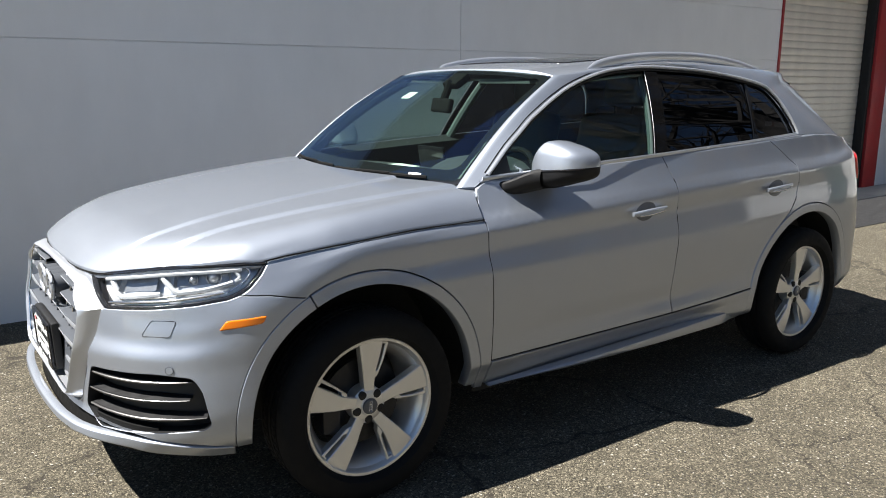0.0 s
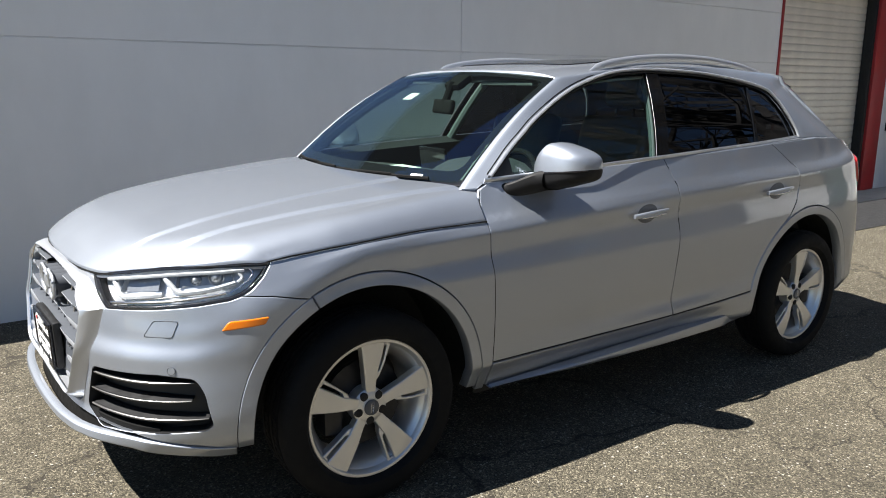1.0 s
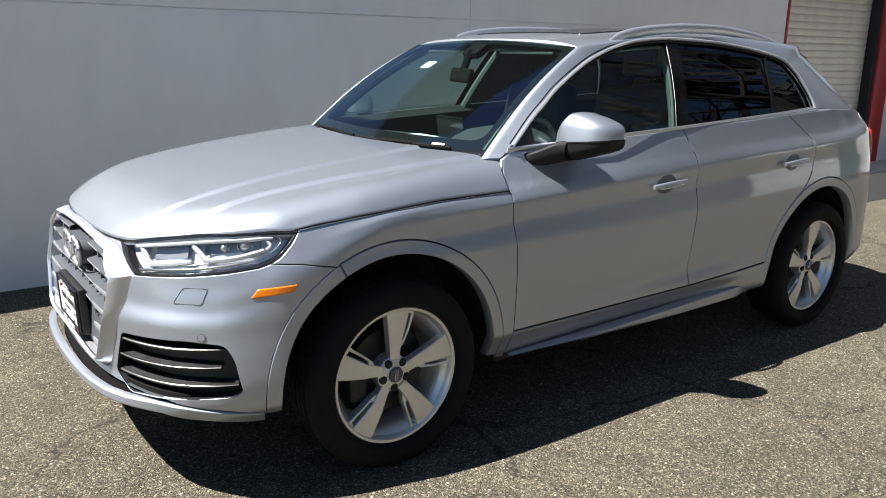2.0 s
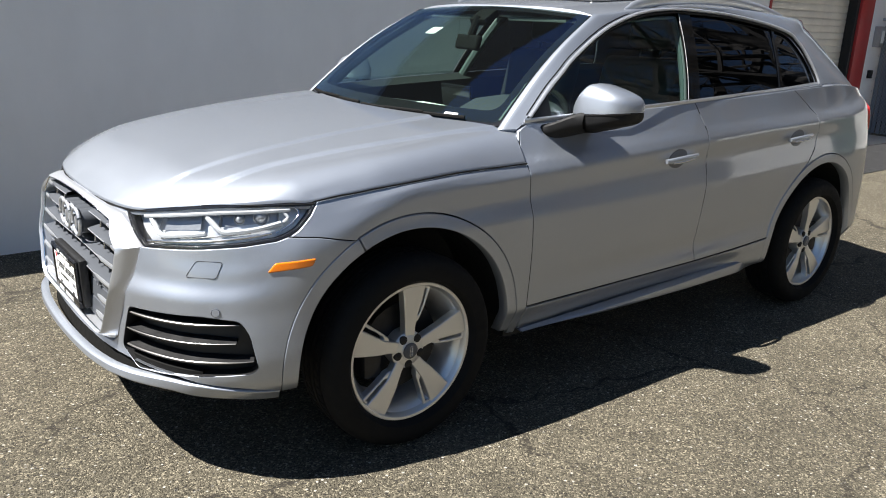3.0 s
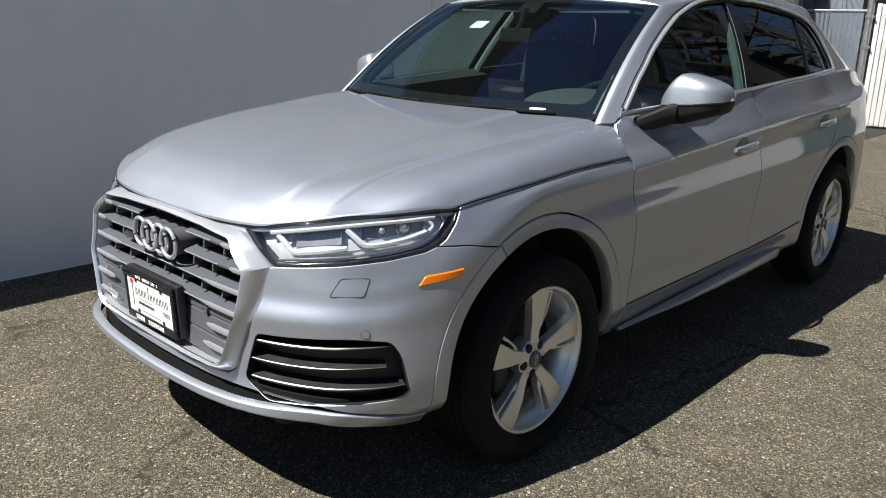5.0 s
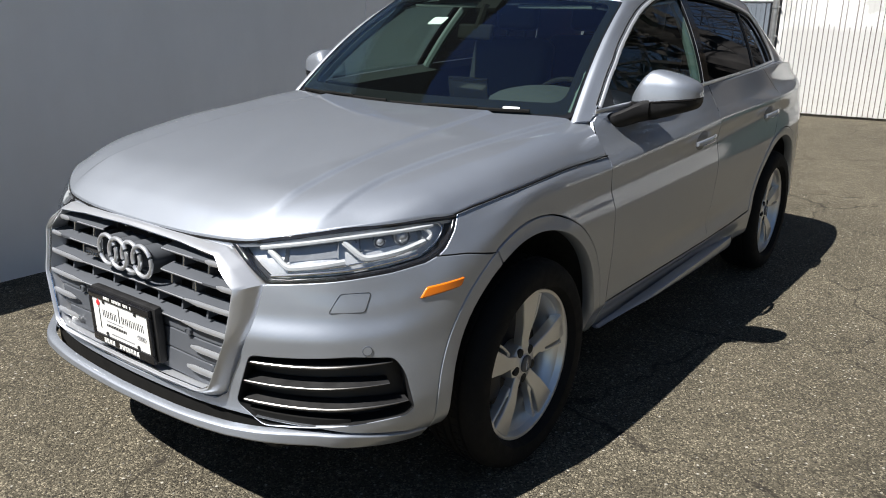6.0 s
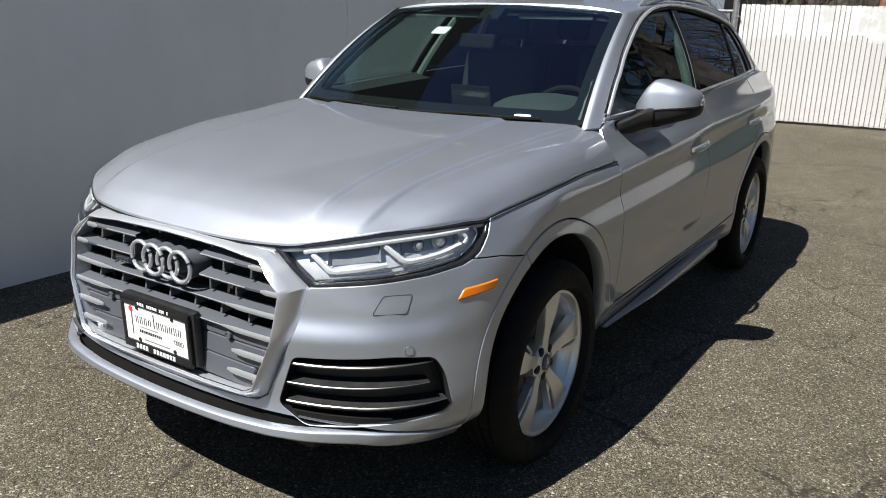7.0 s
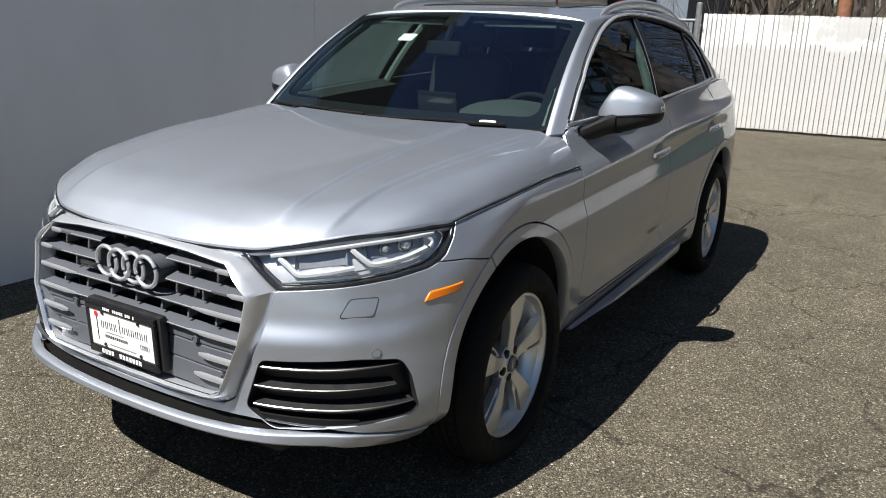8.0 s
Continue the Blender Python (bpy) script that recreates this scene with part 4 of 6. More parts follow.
def build_sides(s):
    k = {"step": 0.022, "gap": 0.0017, "edge": 0.002}
    f = DOOR_A + [(0.40, 1.003), (0.23, 0.998), (-0.07, 0.979), (-0.23, 0.964), (-0.352, 0.950), (-0.385, 0.908), (-0.43, 0.868), (-0.462, 0.8505), (-0.36, 0.8435), (-0.236, 0.8205)]
    f += arch(0, R_OUT + 0.003, 116.5, -3.5, 30)
    f += [(0.522, 0.302), (0.564, 0.299)]
    side_panel("front_fender", f, s, step=0.008, gap=0.0017, edge=0.002)
    side_panel("arch_trim", arch(0, R_OUT, 116, -4.5, 34) + arch(0, R_IN, -4.5, 116, 34), s, depth=0.05, back=-0.0018, edge=0.003, gap=0.0008, step=0.02)
    side_panel("arch_trim", arch(0, R_OUT, 184, 116.6, 16) + arch(0, R_IN, 116.6, 184, 16), s, depth=0.05, back=-0.0015, edge=0.003, gap=0.0, step=0.02)
    belt = [(x, float(BELT_Z(x)) - 0.004) for x in (1.52, 1.35, 1.18, 1.0, 0.8, 0.62)]
    fd = side_panel("front_door", [(0.567, 0.43), (0.95, 0.432), (1.35, 0.436), *DOOR_B, *belt, *DOOR_A_TOP[::-1], *DOOR_A[::-1][:-1]], s, **k)
    belt2 = [(x, float(BELT_Z(x)) - 0.004) for x in (1.612, 1.8, 2.0, 2.2, 2.4, 2.47)]
    rd = side_panel("rear_door", [(1.690, 0.44), (2.0, 0.452), (2.33, 0.470), *DOOR_C, (2.60, 0.85), (2.665, 0.92), (2.69, 1.0), (2.66, 1.10), (2.58, 1.16), *belt2[::-1], *DOOR_B[::-1][:-1]], s, **k)
    q = arch(WHEEL_X[1], R_OUT + 0.003, 118, -8, 30)
    q = [(2.6015, 0.849), (2.6665, 0.92), (2.6915, 1.0), (2.6615, 1.101), (2.5815, 1.1615), (2.473, 1.2305), (2.7, 1.238), (2.95, 1.245), (3.2, 1.235), (3.38, 1.215), (3.50, 1.155), (3.50, 1.02), (3.44, 0.84), (3.48, 0.70), (3.44, 0.58)] + [p for p in q[::-1]]
    side_panel("quarter_panel", q, s, **k)
    side_panel("arch_trim", arch(WHEEL_X[1], R_OUT, 186, -10, 44) + arch(WHEEL_X[1], R_IN, -10, 186, 44), s, depth=0.05, back=-0.0018, edge=0.003, gap=0.0008, step=0.02)
    sill = [(0.570, 0.312), (0.572, 0.425), (0.95, 0.427), (1.35, 0.431), (1.685, 0.435), (2.0, 0.447), (2.325, 0.465), (2.325, 0.33), (2.27, 0.292), (1.66, 0.287), (1.0, 0.297), (0.60, 0.305)]
    sl = side_panel("sill", sill, s, depth=0.03, step=0.018)
    blade = []
    for x in np.linspace(0.58, 2.25, 60):
        end = float(smooth01((x - 0.58) / 0.60)) * float(smooth01((2.25 - x) / 0.16))
        zt = float(np.interp(x, (0.58, 1.0, 1.65, 2.12, 2.25), (0.314, 0.326, 0.343, 0.362, 0.345)))
        zl = float(np.interp(x, (0.60, 1.0, 1.65, 2.25), (0.304, 0.300, 0.294, 0.302)))
        proud = 0.884 + 0.028 * end
        blade.append([(x, -s * y, z) for y, z in ((0.868, zt + 0.004), (proud - 0.012, zt), (proud - 0.003, zt - 0.006), (proud, (zt + zl) / 2), (proud - 0.005, zl + 0.005), (proud - 0.012, zl), (0.850, zl + 0.004))])
    part("sill_blade", loft(blade), PAINT, sl, "silver sill blade")
    # handles: a grip over a flat grey disc, coloured as the cup's shade
    for door, x0, z0 in ((fd, 1.345, 0.955), (rd, 2.365, 0.985)):
        y = -1 if s > 0 else 1
        cup = [(ux(x0 + 0.105 + 0.066 * math.cos(f_)), z0 + 0.004 + 0.044 * math.sin(f_)) for f_ in np.linspace(0, 2 * math.pi, 29)[:-1]]
        part("handle_cup_shade", sheet(cup if s > 0 else mirror(cup), body, gap=0, depth=0.004, back=-0.0015, edge=0.001, step=0.015), GREYPLASTIC, door, "flat grey disc for the shade in the handle recess")
        rows = []
        for i in range(15):
            t = i / 14
            x = x0 + 0.222 * t
            swell = 0.6 + 0.4 * math.sin(math.pi * min(1, max(0, t)))
            bx, by, bz = body1(ux(x) * s, z0 + 0.012 * t)
            proud = 0.010 + 0.026 * math.sin(math.pi * (0.12 + 0.76 * t))
            h, d = 0.0165 * swell, 0.009
            rows.append([(bx, by + y * (proud + d * math.sin(f_)), bz + h * math.copysign(abs(math.cos(f_)) ** 0.6, math.cos(f_))) for f_ in [2 * math.pi * j / 14 for j in range(14)]])
        rows = [[tuple(np.mean(rows[0], 0))] * 14] + rows + [[tuple(np.mean(rows[-1], 0))] * 14]
        part("door_handle", loft(rows, closed=True), PAINT, door, "silver pull handle")
        part("handle_strip", tube([tuple(np.array(body1(ux(x0 + 0.03 + 0.16 * i / 8) * s, z0 - 0.004 + 0.012 * i / 8)) + np.array((0, y * (0.020 + 0.026 * math.sin(math.pi * (0.25 + 0.55 * i / 8))), -0.004))) for i in range(9)], 0.003, 6), CHROME, door)
    return fd, rd


doors = {s: build_sides(s) for s in (1, -1)}


def build_seams(s):
    """Dark tubes in the shut lines, which stand for the shade in the gaps."""
    lines = [DOOR_A + DOOR_A_TOP, DOOR_B, [(0.567, 0.430), (0.95, 0.430), (1.35, 0.434), (1.685, 0.438), (2.0, 0.450), (2.33, 0.468)],
             [(2.600, 0.848), (2.668, 0.92), (2.694, 1.0), (2.664, 1.103), (2.583, 1.165)],
             [(-0.462, 0.8505), (-0.36, 0.8435), (-0.236, 0.8205)]]
    for l in lines:
        q = spline(l, 6)
        part("seam_shade", tube([body1(ux(x) * s, z, 0.0026) for x, z in q], 0.0021, 6), WIPERBLACK, car)


build_seams(1)
build_seams(-1)


# front bumper, one piece round the nose
GRILLE_OUT = [(0.0, 0.885), (0.25, 0.882), (0.412, 0.875), (0.480, 0.843), (0.543, 0.790), (0.512, 0.66), (0.430, 0.463), (0.390, 0.437), (0.2, 0.428), (0.0, 0.425)]
GRILLE_IN = [(0.0, 0.873), (0.25, 0.869), (0.404, 0.858), (0.486, 0.780), (0.468, 0.640), (0.404, 0.488), (0.370, 0.467), (0.2, 0.458), (0.0, 0.455)]


def nose(pts):
    """A symmetric outline in the front, from half of it (|y|, z), top to bottom."""
    half = [(uy(-y), z) for y, z in pts]
    return half + [(-a, z) for a, z in half[::-1] if a > 1e-6]


FOG = [(uy(-0.512), 0.594), (ux(-0.70), 0.606), (ux(-0.606), 0.594), (ux(-0.582), 0.550), (ux(-0.561), 0.440), (ux(-0.58), 0.425), (ux(-0.69), 0.415), (uy(-0.545), 0.394), (uy(-0.465), 0.444)]
LAMP = [(uy(-0.420), 0.886), (ux(-0.841), 0.900), (ux(-0.794), 0.918), (ux(-0.710), 0.936), (ux(-0.585), 0.945), (ux(-0.45), 0.949), (ux(-0.356), 0.948), (ux(-0.387), 0.908), (ux(-0.432), 0.870), (ux(-0.466), 0.853), (ux(-0.50), 0.840), (ux(-0.60), 0.825), (ux(-0.70), 0.814), (uy(-0.558), 0.796)]


def build_nose():
    g = nose(GRILLE_OUT)
    top = [(uy(-0.395), 0.884)]
    lampline = [(uy(-0.555), 0.794), (ux(-0.70), 0.812), (ux(-0.60), 0.823), (ux(-0.50), 0.838), (ux(-0.465), 0.850), (ux(-0.36), 0.843), (ux(-0.238), 0.820)]
    rim = left(arch(0, R_OUT + 0.001, 118, 184, 18))
    bottom = [(ux(-0.53), 0.345), (ux(-0.60), 0.368), (ux(-0.70), 0.387), (ux(-0.76), 0.404), (uy(-0.5), 0.409), (uy(-0.25), 0.408)]
    grille_side = [(uy(-y), z) for y, z in GRILLE_OUT[4:]]
    one = grille_side[::-1][1:] + lampline + rim + bottom
    outline = [(0.0, 0.425)] + one + [(0.0, 0.407)] + [(-a, z) for a, z in one[::-1]]
    fogs = [rounded(FOG, 0.02), mirror(rounded(FOG, 0.02))]
    b = part("front_bumper", sheet(outline, body, step=0.013, holes=fogs, depth=0.03, gap=0.0012, edge=0.002), PAINT, car)
    part("lower_intake", sheet([(ux(-0.70), 0.425), (ux(-0.70), 0.33), (-ux(-0.70), 0.33), (-ux(-0.70), 0.425)], body, back=0.014, gap=0, step=0.03), WIPERBLACK, b)
    lip = [(ux(-0.50), 0.340), (ux(-0.60), 0.364), (ux(-0.70), 0.384), (ux(-0.76), 0.390), (uy(-0.5), 0.394), (uy(-0.25), 0.388)]
    low = [(uy(-0.25), 0.360), (uy(-0.5), 0.362), (ux(-0.76), 0.348), (ux(-0.66), 0.320), (ux(-0.57), 0.298), (ux(-0.50), 0.290)]
    part("lower_lip", sheet([(0, 0.386)] + [(-a, z) for a, z in lip[::-1]] + [(-a, z) for a, z in low[::-1]] + [(0, 0.358)] + low + lip, lambda u, z, off: body(u, z, off - 0.042 * smooth01((uy(-0.70) - np.abs(u)) / 0.28)), step=0.02, back=-0.008, depth=0.030, edge=0.006), PAINT, car)
    # washer flap, parking sensor, side marker
    for s in (1, -1):
        flap = [(ux(-0.738), 0.724), (ux(-0.666), 0.724), (ux(-0.650), 0.776), (ux(-0.716), 0.776)]
        o = rounded(flap, 0.010)
        part("washer_flap", sheet(o if s > 0 else mirror(o), body, gap=0.0, edge=0.002, depth=0.004, back=-0.0006, step=0.02), PAINT, b)
        ring = [body1(u * s, z, -0.0012) for u, z in o]
        part("flap_joint", tube(ring, 0.0008, 5, closed=True), DARKMETAL, b)
        mk = rounded([(ux(-0.530), 0.744), (ux(-0.394), 0.758), (ux(-0.380), 0.782), (ux(-0.507), 0.774)], 0.008)
        part("side_marker", sheet(mk if s > 0 else mirror(mk), body, gap=0, edge=0.004, depth=0.012, back=-0.004, step=0.015), AMBER, b, "amber side marker lens")
        c, r = (ux(-0.665), 0.622), 0.013
        disc = [(c[0] + r * math.cos(a), c[1] + r * math.sin(a)) for a in np.linspace(0, 2 * math.pi, 20)[:-1]]
        part("parking_sensor", sheet(disc if s > 0 else mirror(disc), body, gap=0, edge=0.002, depth=0.010, back=-0.003, step=0.01), PAINT, b)
        part("sensor_joint", tube([body1(u * s, z, -0.0022) for u, z in disc], 0.0010, 5, closed=True), GREYPLASTIC, b)
        build_fog(s, b)
        build_headlamp(s)
    build_grille()


def build_fog(s, parent):
    o = rounded(FOG, 0.02)
    back = part("side_intake", sheet(o if s > 0 else mirror(o), body, gap=-0.004, depth=0.03, back=0.055, step=0.025), BLACK, parent, "black side intake with bright blades")
    wall = []
    for dpt in (0.0, 0.028, 0.056):
        wall.append([body1(u * s, z, dpt) for u, z in [tuple(q) for q in o]])
    part("intake_wall", loft(wall, closed=True), BLACK, back)
    for z, x0, x1, bright in ((0.568, uy(-0.490), ux(-0.606), True), (0.509, uy(-0.475), ux(-0.614), False), (0.450, uy(-0.480), ux(-0.570), True)):
        us = np.linspace(x0 + 0.006, x1 - 0.004, 20)
        lift_z = lambda t: z + 0.012 * t - 0.004 * math.sin(math.pi * t)
        rows, cap = [], []
        for i, u in enumerate(us):
            t = i / 19
            zz = lift_z(t)
            taper = min(1.0, (1 - t) * 3 + 0.25)
            rows.append([body1(u * s, zz + h * taper, d) for h, d in ((0.000, 0.010), (0.007, 0.012), (0.017, 0.05), (-0.012, 0.052), (-0.006, 0.012))])
            cap.append(body1(u * s, zz + 0.004 * taper, 0.007))
        part("blade", loft(rows, closed=True), BLACK, back)
        part("blade_edge", tube(cap, [0.0040 * min(1, (1 - i / 19) * 2 + 0.35) for i in range(20)] if bright else [0.0026 * min(1, (1 - i / 19) * 2 + 0.3) for i in range(20)], 8), DULLMETAL, back, "bright metal edge")


def build_headlamp(s):
    o = rounded(LAMP, 0.008)
    o = o if s > 0 else mirror(o)
    lamp = part("headlamp", sheet(o, body, gap=0.001, depth=0.02, back=0.042, step=0.02, edge=0.002), LAMPBASE, car, "clear headlamp with white angular light guides")
    rim = [[body1(u, z, d) for u, z in o] for d in (0.004, 0.022, 0.046)]
    part("bezel", loft(rim, closed=True), GLOSSBLACK, lamp)
    ring = dense([np.array(q, float) for q in o], 0.012)
    if area2(ring) < 0:
        ring = ring[::-1]
    part("lamp_border", sheet([tuple(q) for q in ring], body, gap=-0.003, depth=0.012, back=0.0025, edge=0.001, step=0.012, holes=[[tuple(q) for q in inset(ring, 0.0035)]]), GLOSSBLACK, lamp, "black lamp border")
    # light guides: a long top strip and two hooked arrows
    u0, u1 = uy(-0.475), ux(-0.385)

    def spot(t, v, dpt):
        """A place inside the lamp: t from its inner to its outer end, v from its lower to its upper edge."""
        lo = float(np.interp(t, (0, 0.15, 0.5, 0.8, 0.92, 1.0), (0.797, 0.803, 0.822, 0.842, 0.868, 0.900)))
        hi = float(np.interp(t, (0, 0.12, 0.25, 0.5, 0.7, 1.0), (0.893, 0.906, 0.920, 0.938, 0.945, 0.948)))
        return body1((u0 + (u1 - u0) * t) * s, lo + (hi - lo) * v, dpt)

    def guide(pts, w, dpt, mtl=WHITELENS, nm="light_guide"):
        part(nm, tube(spline([spot(t, v, dpt) for t, v in pts], 6), w, 7), mtl, lamp)
    guide([(0.06, 0.80), (0.25, 0.79), (0.5, 0.79), (0.75, 0.78), (0.90, 0.76)], 0.0066, 0.014)
    guide([(0.10, 0.70), (0.15, 0.48), (0.20, 0.26), (0.27, 0.24), (0.36, 0.26), (0.46, 0.28)], 0.0088, 0.024)
    guide([(0.455, 0.70), (0.50, 0.50), (0.55, 0.30), (0.62, 0.27), (0.74, 0.30), (0.85, 0.36)], 0.0090, 0.024)
    guide([(0.13, 0.08), (0.30, 0.10), (0.5, 0.10), (0.68, 0.12), (0.80, 0.16)], 0.0042, 0.016, CHROME, "chrome_strip")
    guide([(0.20, 0.17), (0.45, 0.19), (0.70, 0.21)], 0.0030, 0.024, CHROME, "chrome_strip")
    guide([(0.86, 0.72), (0.885, 0.50), (0.86, 0.38)], 0.0055, 0.018)
    guide([(0.93, 0.80), (0.945, 0.55), (0.90, 0.30), (0.82, 0.14)], 0.0026, 0.010, CHROME, "chrome_strip")
    # projector lenses in dark pockets
    for t, v, r in ((0.63, 0.58, 0.015), (0.75, 0.60, 0.022)):
        c = Vector(spot(t, v, 0.036))
        n = (Vector(spot(t, v, 0.0)) - c).normalized()
        m = Matrix.Translation(c) @ n.to_track_quat("Z", "Y").to_matrix().to_4x4()
        prof = [(r * 1.15, -0.012), (r * 1.18, 0.006), (r, 0.008), (r * 0.98, 0.002), (r * 0.8, 0.010), (r * 0.45, 0.016), (0.0005, 0.018)]
        v, f = turned(prof, 20, "z")
        part("projector", ([m @ Vector(q) for q in v], f), LAMPDARK, lamp, "round projector lens")
    for t0, t1, v0, v1 in ((0.18, 0.43, 0.36, 0.74), (0.53, 0.84, 0.40, 0.78)):
        rows = [[spot(t, v, d) for v in np.linspace(v0, v1, 5)] for t, d in ((t0, 0.020), (t0 + 0.01, 0.037), ((t0 + t1) / 2, 0.040), (t1 - 0.01, 0.037), (t1, 0.020))]
        part("reflector_pocket", loft(rows), LAMPDARK, lamp)
    cover = part("lamp_cover", sheet(o, body, gap=0.002, depth=0.006, back=0.0015, step=0.02, edge=0.002), LAMPGLASS, lamp, "clear lens cover")
    cover.visible_shadow = False


def front(y, z, off=0.0):
    """A place in the grille at y; it is flatter across than the bumper round it."""
    return tuple(grille_lift(uy(y), z, off)[0])


def flatter(y):
    return -0.036 * np.minimum(1.0, (np.abs(y) / 0.47) ** 2)


def grille_lift(u, z, off=0.0):
    p = calm(u, z, off)
    p[:, 0] += flatter(p[:, 1])
    return p


def calm(u, z, off=0.0):
    """The nose without the bumper's creases, for the grille and its frame."""
    u, z = np.atleast_1d(np.asarray(u, float)), np.atleast_1d(np.asarray(z, float))
    k = ((z - 0.44) / 0.40)[:, None]
    p = (body(u, np.full(len(z), 0.44), off) * (1 - k) + body(u, np.full(len(z), 0.84), off) * k) * 0.7 + body(u, z, off) * 0.3
    p[:, 2] = z
    return p


def half_width(loop, z):
    """How wide a nose outline is at a height."""
    p = sorted({(b, a) for a, b in loop[1:-1]})
    return float(np.interp(z, [q[0] for q in p], [q[1] for q in p]))


def build_grille():
    grille = part("grille_frame", grille_ring(), SATIN, car, "wide satin silver hexagonal grille frame")
    inner = nose(GRILLE_IN)
    part("grille_backing", sheet(inner, body, gap=-0.01, depth=0.01, back=0.115, step=0.04), worn("grille_depth", (0.006, 0.006, 0.006), 0.7, bump=0), grille)
    wall = [[tuple(grille_lift(u, z, d)[0]) for u, z in dense([np.array(q) for q in inner], 0.03)] for d in (0.052, 0.08, 0.12)]
    part("grille_wall", loft(wall, closed=True), BLACK, grille)
    # six bars, broken round the rings
    heights = (0.842, 0.780, 0.717, 0.652, 0.587, 0.525)
    for i, z in enumerate(heights):
        w = half_width(GRILLE_IN, z) - 0.003
        runs = [(-w, w)]
        if i in (0, 1):
            g = 0.155
            runs = [(-w, -g), (g, w)]
        if i >= 4:
            runs = [(-w, -w * 0.70), (w * 0.70, w)]
        for y0, y1 in runs:
            ys = np.linspace(y0, y1, 34)
            rows, edge_line = [], []
            for y in ys:
                rows.append([front(y, z + a, d) for a, d in ((-0.015, 0.004), (-0.008, 0.002), (-0.005, 0.006), (0.003, 0.046), (-0.001, 0.052), (-0.014, 0.052), (-0.018, 0.012))])
                edge_line.append(front(y, z - 0.010, 0.003))
            if i < 4:
                part("grille_bar", loft(rows, closed=True), GREYPLASTIC, grille, "slate grey grille bar")
            for e0, e1 in (((0, 8), (26, 34)) if i < 4 else ((0, 34),)):
                seg = edge_line[e0:e1] if abs(ys[(e0 + e1) // 2]) > 0.25 else None
                if seg:
                    n_ = len(seg)
                    inner_first = abs(ys[e0]) < abs(ys[e1 - 1])
                    fat = [(0.0050 if i < 4 else 0.0062) * (0.45 + 0.55 * min(1, (j if inner_first else n_ - 1 - j) / (n_ * 0.25))) for j in range(n_)]
                    part("bar_edge", tube(seg, fat, 8, squash=(0.8, 1.7, (0, 0, 1))), SATIN, grille, "bright bar end")
            thin = [p for p, y in zip(edge_line, ys) if abs(y) < w * 0.74]
            if len(thin) > 2:
                part("bar_line", tube(thin, 0.0024, 6), SATIN, grille)
    # upright struts between the bars
    for i in range(len(heights)):
        z1 = heights[i - 1] - 0.013 if i else 0.866
        z0 = heights[i] + 0.013
        for y in ((-0.30, -0.185, -0.062, 0.062, 0.185, 0.30) if i % 2 == 0 else (-0.36, -0.24, -0.12, 0.0, 0.12, 0.24, 0.36)):
            if abs(y) > half_width(GRILLE_IN, z1) - 0.02 or i > 3 or (i == 1 and abs(y) < 0.16):
                continue
            rows = [[front(y + a, z, d) for a, d in ((-0.004, 0.022), (0.004, 0.022), (0.004, 0.10), (-0.004, 0.10))] for z in (z0, z1)]
            part("grille_strut", loft(rows, closed=True), GREYPLASTIC, grille)
            if i < 3:
                part("strut_edge", tube([front(y, z0, 0.020), front(y, z1, 0.020)], 0.0026, 6), CHROME, grille)
    # closed grey covers beside the plate, with a sensor each
    for s in (1, -1):
        for z0, z1, y1 in ((0.598, 0.640, 0.450), (0.536, 0.597, 0.420), (0.466, 0.535, 0.378)):
            o = [(uy(-0.10) * s, z0), (uy(-y1) * s, z0), (uy(-y1 - 0.012) * s, z1), (uy(-0.10) * s, z1)]
            part("grille_cover", sheet(o, grille_lift, gap=0.0015, depth=0.03, back=0.020, step=0.03), GREYPLASTIC, grille)
        c = front(-0.285 * s, 0.612, 0.012)
        v, f = turned([(0.0115, -0.006), (0.0115, 0.003), (0.009, 0.004), (0.0085, 0.002), (0.0005, 0.002)], 20, "x")
        part("parking_sensor", ([Vector((-q[0], q[1], q[2])) + Vector(c) for q in v], f), GREYPLASTIC, grille)
    part("inner_edge", tube([tuple(grille_lift(u, z, -0.004)[0]) for u, z in dense([np.array(q) for q in inner], 0.03)], 0.0032, 6, closed=True), CHROME, grille, "bright inner edge")
    build_rings(grille)
    build_plate(grille)
    # small nameplate on the far side of the grille, drawn as bars
    for j in range(5):
        c = front(0.245 - j * 0.013, 0.745, 0.004)
        part("nameplate_bar", moved(box_bm(-0.003, 0.003, -0.005, 0.005, -0.006, 0.006, 0.001), Matrix.Translation(c)), CHROME, grille)
    c = front(0.22, 0.745, 0.012)
    part("nameplate", moved(box_bm(-0.006, 0.004, -0.042, 0.042, -0.010, 0.010, 0.002), Matrix.Translation(c)), BLACK, grille)


